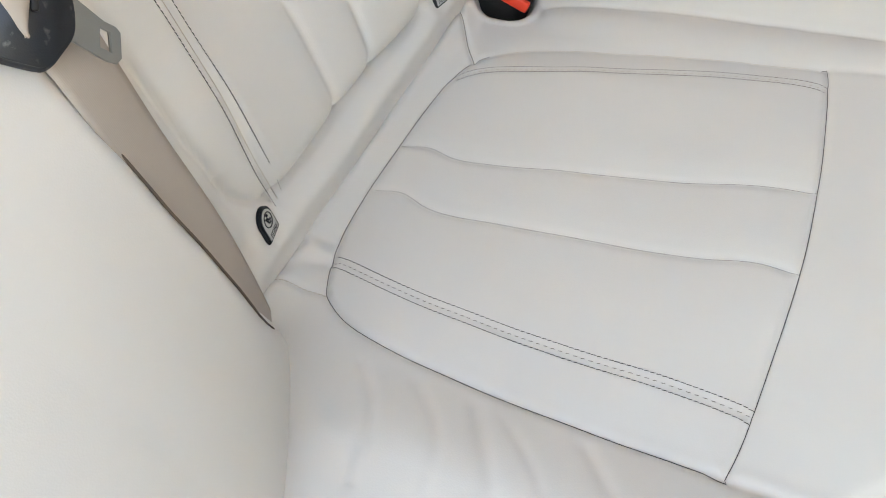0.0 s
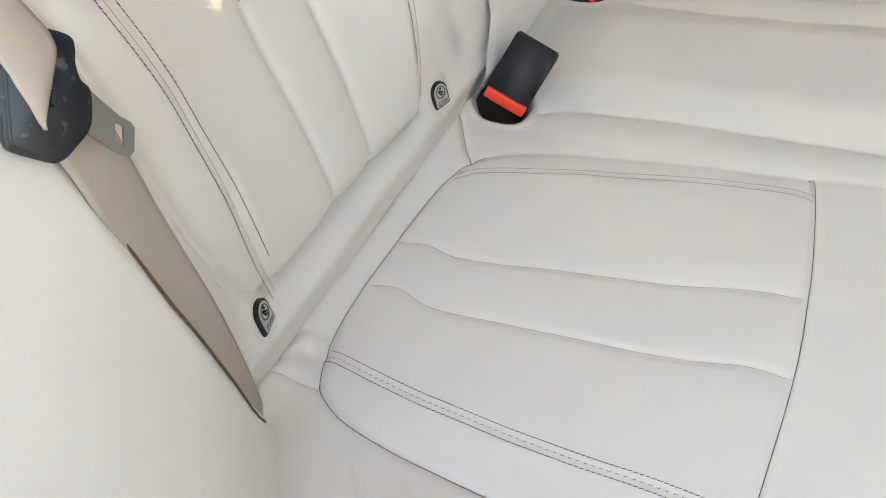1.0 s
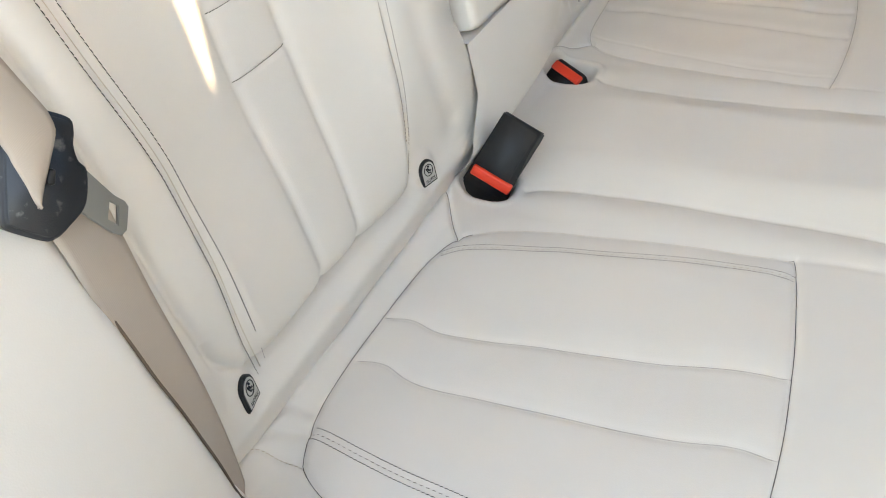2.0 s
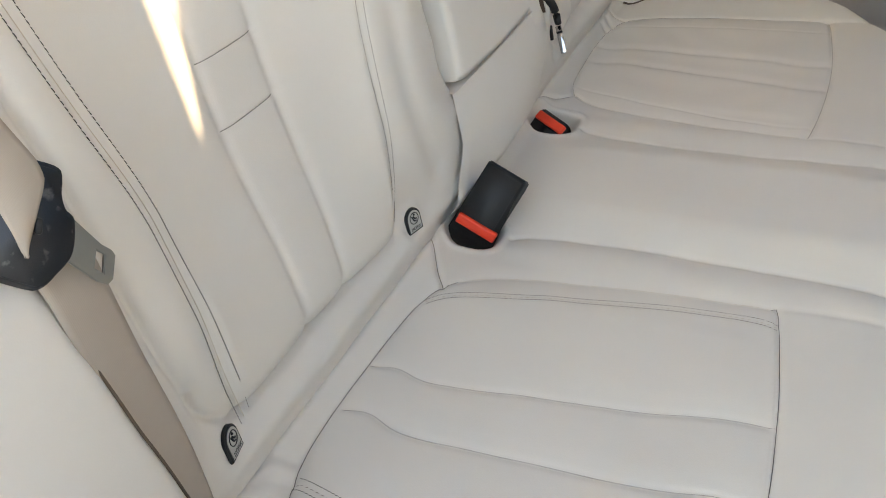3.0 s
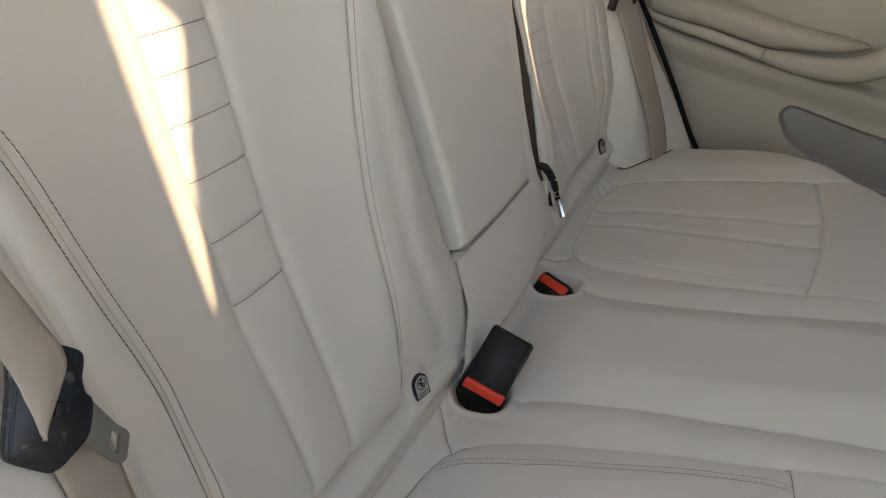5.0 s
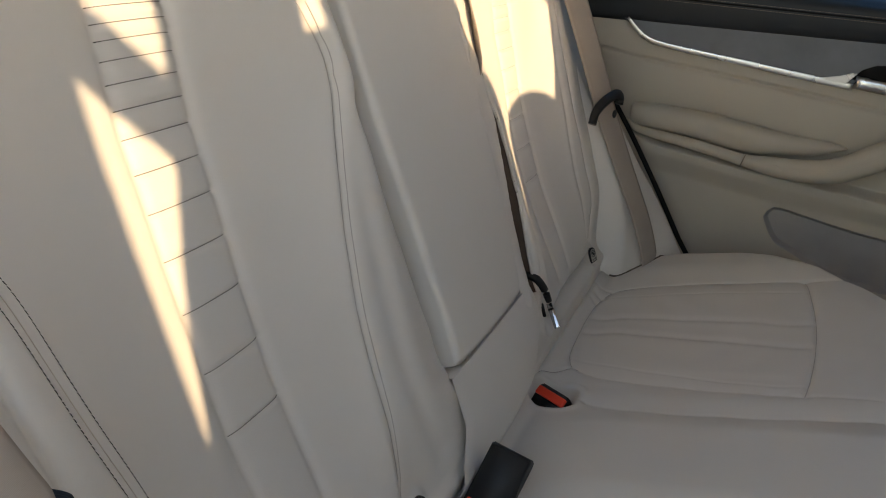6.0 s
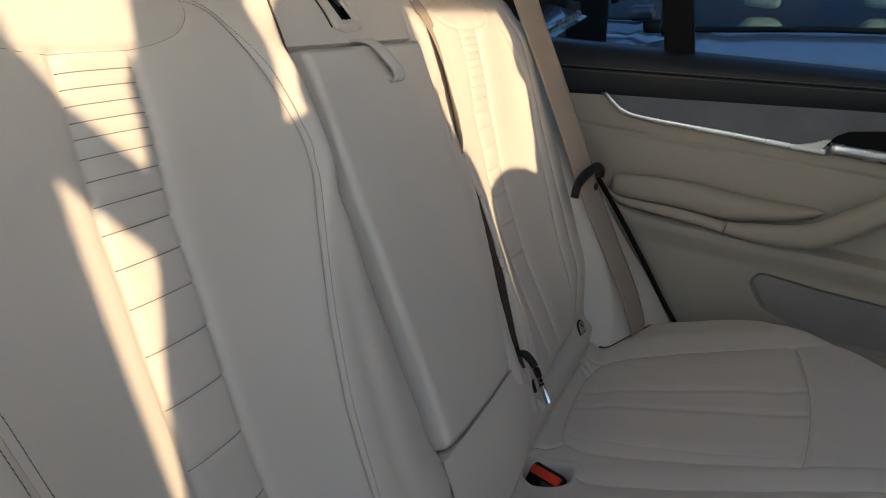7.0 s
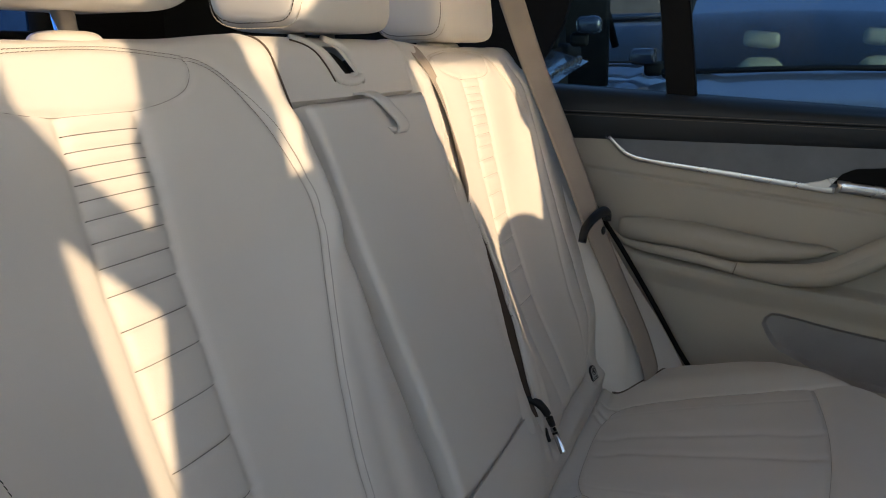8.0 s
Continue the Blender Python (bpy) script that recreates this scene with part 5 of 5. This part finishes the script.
# unseen strap, added for the diagonal shadow on the near backrest
strap_blocker = thing("shade_strap", "unseen beige strap from the middle pillar to the seat, added to cast shade", "seat belt")
belt("webbing", [(-0.33, -0.72, 0.84), (-0.27, -0.73, 0.76), (-0.20, -0.74, 0.69), (-0.14, -0.78, 0.62)], [(0.75, 0.1, 0.65)] * 4, 0.047, strap_blocker)
# unseen flap added in the sun's way below the roof
visor = thing("visor_blocker", "unseen pale flap under the roof above the windscreen, added to block sun", "sun visor")
part("flap", moved(rounded((0.35, 0.03, 0.065), 0.012, 3), pose(0.045, -1.25, 1.050)), HEADLINER, visor)
open_door = thing("door_2", "open near rear door with an added grey sheet blocking the sun", "car door", kind="structure")
hinge = pose(-0.42, -0.80, 0, 0, 0, 70)
part("door_body", moved(rounded((0.10, 1.15, 0.85), 0.03, 3), hinge @ pose(0, 0.53, 0.02)), DOOR_LEATHER, open_door, "cream door lining")
# made-up sheet in the window opening, keeps sun off the near side
part("sun_block_panel", moved(rounded((0.02, 1.10, 0.50), 0.006, 2), hinge @ pose(0, 0.51, 0.66)), SUN_BLOCK, open_door, "unseen grey sheet added to block the sun")


# ---- outside ----
ground = thing("ground", "unseen pale ground around the vehicle, toned to bounce light inside", "ground", kind="structure")
bm = bmesh.new()
bmesh.ops.create_grid(bm, x_segments=40, y_segments=40, size=900, matrix=pose(0, 0, -0.80))
part("bounce_ground", bm, GROUND, ground)


def parked_car(origin, turn, paint, label, seats, tall=1.0):
    """A parked off-roader, nose along its own -x; seen from the bonnet up."""
    ob = thing("parked_car", label, "car", "parked cars")
    m = pose(*origin, 0, 0, turn) @ Matrix.Diagonal((1, 1, tall, 1))
    n = 40
    # bonnet
    u, v = np.meshgrid(np.linspace(0, 1, n), np.linspace(-1, 1, n))
    x = 1.25 * u
    y = v * (0.80 + 0.10 * u)
    z = 1.05 + 0.21 * u ** 0.7 - 0.10 * np.abs(v) ** 3 - 0.35 * (1 - np.clip(u / 0.12, 0, 1)) ** 2 + 0.02 * np.exp(-(((np.abs(v) - 0.62) / 0.08) ** 2))
    p = np.stack([x, y, z], -1)
    q = np.einsum("ij,abj->abi", np.array(m.to_3x3()), p) + np.array(m.translation)
    child("bonnet", grid_mesh("bonnet", q), paint, ob)
    body = rounded((4.4, 1.9, 0.72), 0.16, 4)
    part("body", moved(body, m @ pose(2.25, 0, 0.62)), paint, ob)
    # glasshouse
    for side in (-1, 1):
        for a, b in (((1.20, 0.72, 1.24), (1.95, 0.64, 1.78)), ((3.3, 0.80, 1.24), (3.2, 0.64, 1.78))):
            bm = bmesh.new()
            tube(bm, [(a[0], side * a[1], a[2]), (b[0], side * b[1], b[2])], 0.028, 8)
            part("pillar", moved(bm, m), RUBBER, ob)
    part("roof", moved(rounded((2.0, 1.36, 0.07), 0.03, 3), m @ pose(2.9, 0, 1.79)), paint, ob)
    bm = bmesh.new()
    bm.faces.new([bm.verts.new(c) for c in ((1.22, -0.72, 1.25), (1.22, 0.72, 1.25), (1.95, 0.64, 1.77), (1.95, -0.64, 1.77))])
    pane = part("windscreen", moved(bm, m), SCREEN, ob, "blue-tinted windscreen", smooth=False)
    pane.visible_shadow = False
    bm = bmesh.new()
    tube(bm, [(1.16, -0.74, 1.255), (1.14, 0.0, 1.27), (1.16, 0.74, 1.255)], 0.035, 8, 0.4)
    part("cowl", moved(bm, m), RUBBER, ob)
    bm = rounded((0.5, 1.5, 0.1), 0.04, 3)
    part("dashboard", moved(bm, m @ pose(1.75, 0, 1.20)), RUBBER, ob)
    for side in (-1, 1):
        mirror = part("mirror", moved(rounded((0.09, 0.14, 0.085), 0.03, 3), m @ pose(1.45, side * 0.87, 1.33)), BODY_PAINT, ob)
        part("mirror_arm", moved(rounded((0.06, 0.10, 0.07), 0.02, 2), m @ pose(1.47, side * 0.815, 1.265)), RUBBER, mirror)
    if seats:
        for side in (-0.38, 0.38):
            part("seat", moved(rounded((0.16, 0.42, 0.62), 0.09, 5, (0.9, 0.62)), m @ pose(2.35, side * 0.87 - 0.05, 1.01, 0, 12)), YELLOW_LEATHER, ob, "pale yellow leather front seat")
            part("headrest", moved(rounded((0.10, 0.21, 0.095), 0.036, 4), m @ pose(2.43, side * 0.87 - 0.045, 1.42, 6, 10)), YELLOW_LEATHER, ob, "pale yellow leather headrest")
    else:
        for side in (-0.38, 0.38):
            part("seat", moved(rounded((0.16, 0.50, 0.62), 0.07, 4, (0.9, 0.75)), m @ pose(2.35, side, 1.12, 0, 12)), RUBBER, ob, "dark front seat")
    part("cabin_rear", moved(rounded((0.08, 1.55, 0.75), 0.03, 2), m @ pose(3.1, 0, 1.35)), RUBBER, ob)
    if not seats:
        for side in (-1, 1):
            bm = bmesh.new()
            tube(bm, [(0.12, side * 0.74, 1.00), (0.6, side * 0.80, 1.10), (1.20, side * 0.86, 1.17)], 0.018, 8)
            part("bonnet_trim", moved(bm, m), CHROME, ob, "bright chrome edge along the bonnet")
    for wx in (0.85, 3.6):
        for side in (-1, 1):
            wheel = bmesh.new()
            bmesh.ops.create_cone(wheel, cap_ends=True, segments=28, radius1=0.37, radius2=0.37, depth=0.24, matrix=pose(wx, side * 0.86, 0.37, 90))
            bmesh.ops.bevel(wheel, geom=wheel.edges[:], offset=0.03, segments=2, affect="EDGES")
            part("wheel", moved(wheel, m), RUBBER, ob)
    return ob


parked_car((2.85, -0.50, -0.80), 1, FAR_PAINT, "silver-blue off-roader parked facing this car, pale yellow seats inside", True)
parked_car((2.9, 1.50, -0.80), 3, BODY_PAINT, "dark blue car parked beside the silver-blue one", False, 1.13)
parked_car((8.2, 1.55, -0.80), 2, BODY_PAINT, "dark blue car parked in the row behind", False)
wallb = thing("building", "long dull brick building at the edge of the car park", "building")
part("wall", moved(rounded((3, 70, 7), 0.05, 1), pose(26, 0, 2.7)), BRICK, wallb)
part("roof", moved(rounded((3.6, 71, 0.4), 0.05, 1), pose(26, 0, 6.4)), RUBBER, wallb)
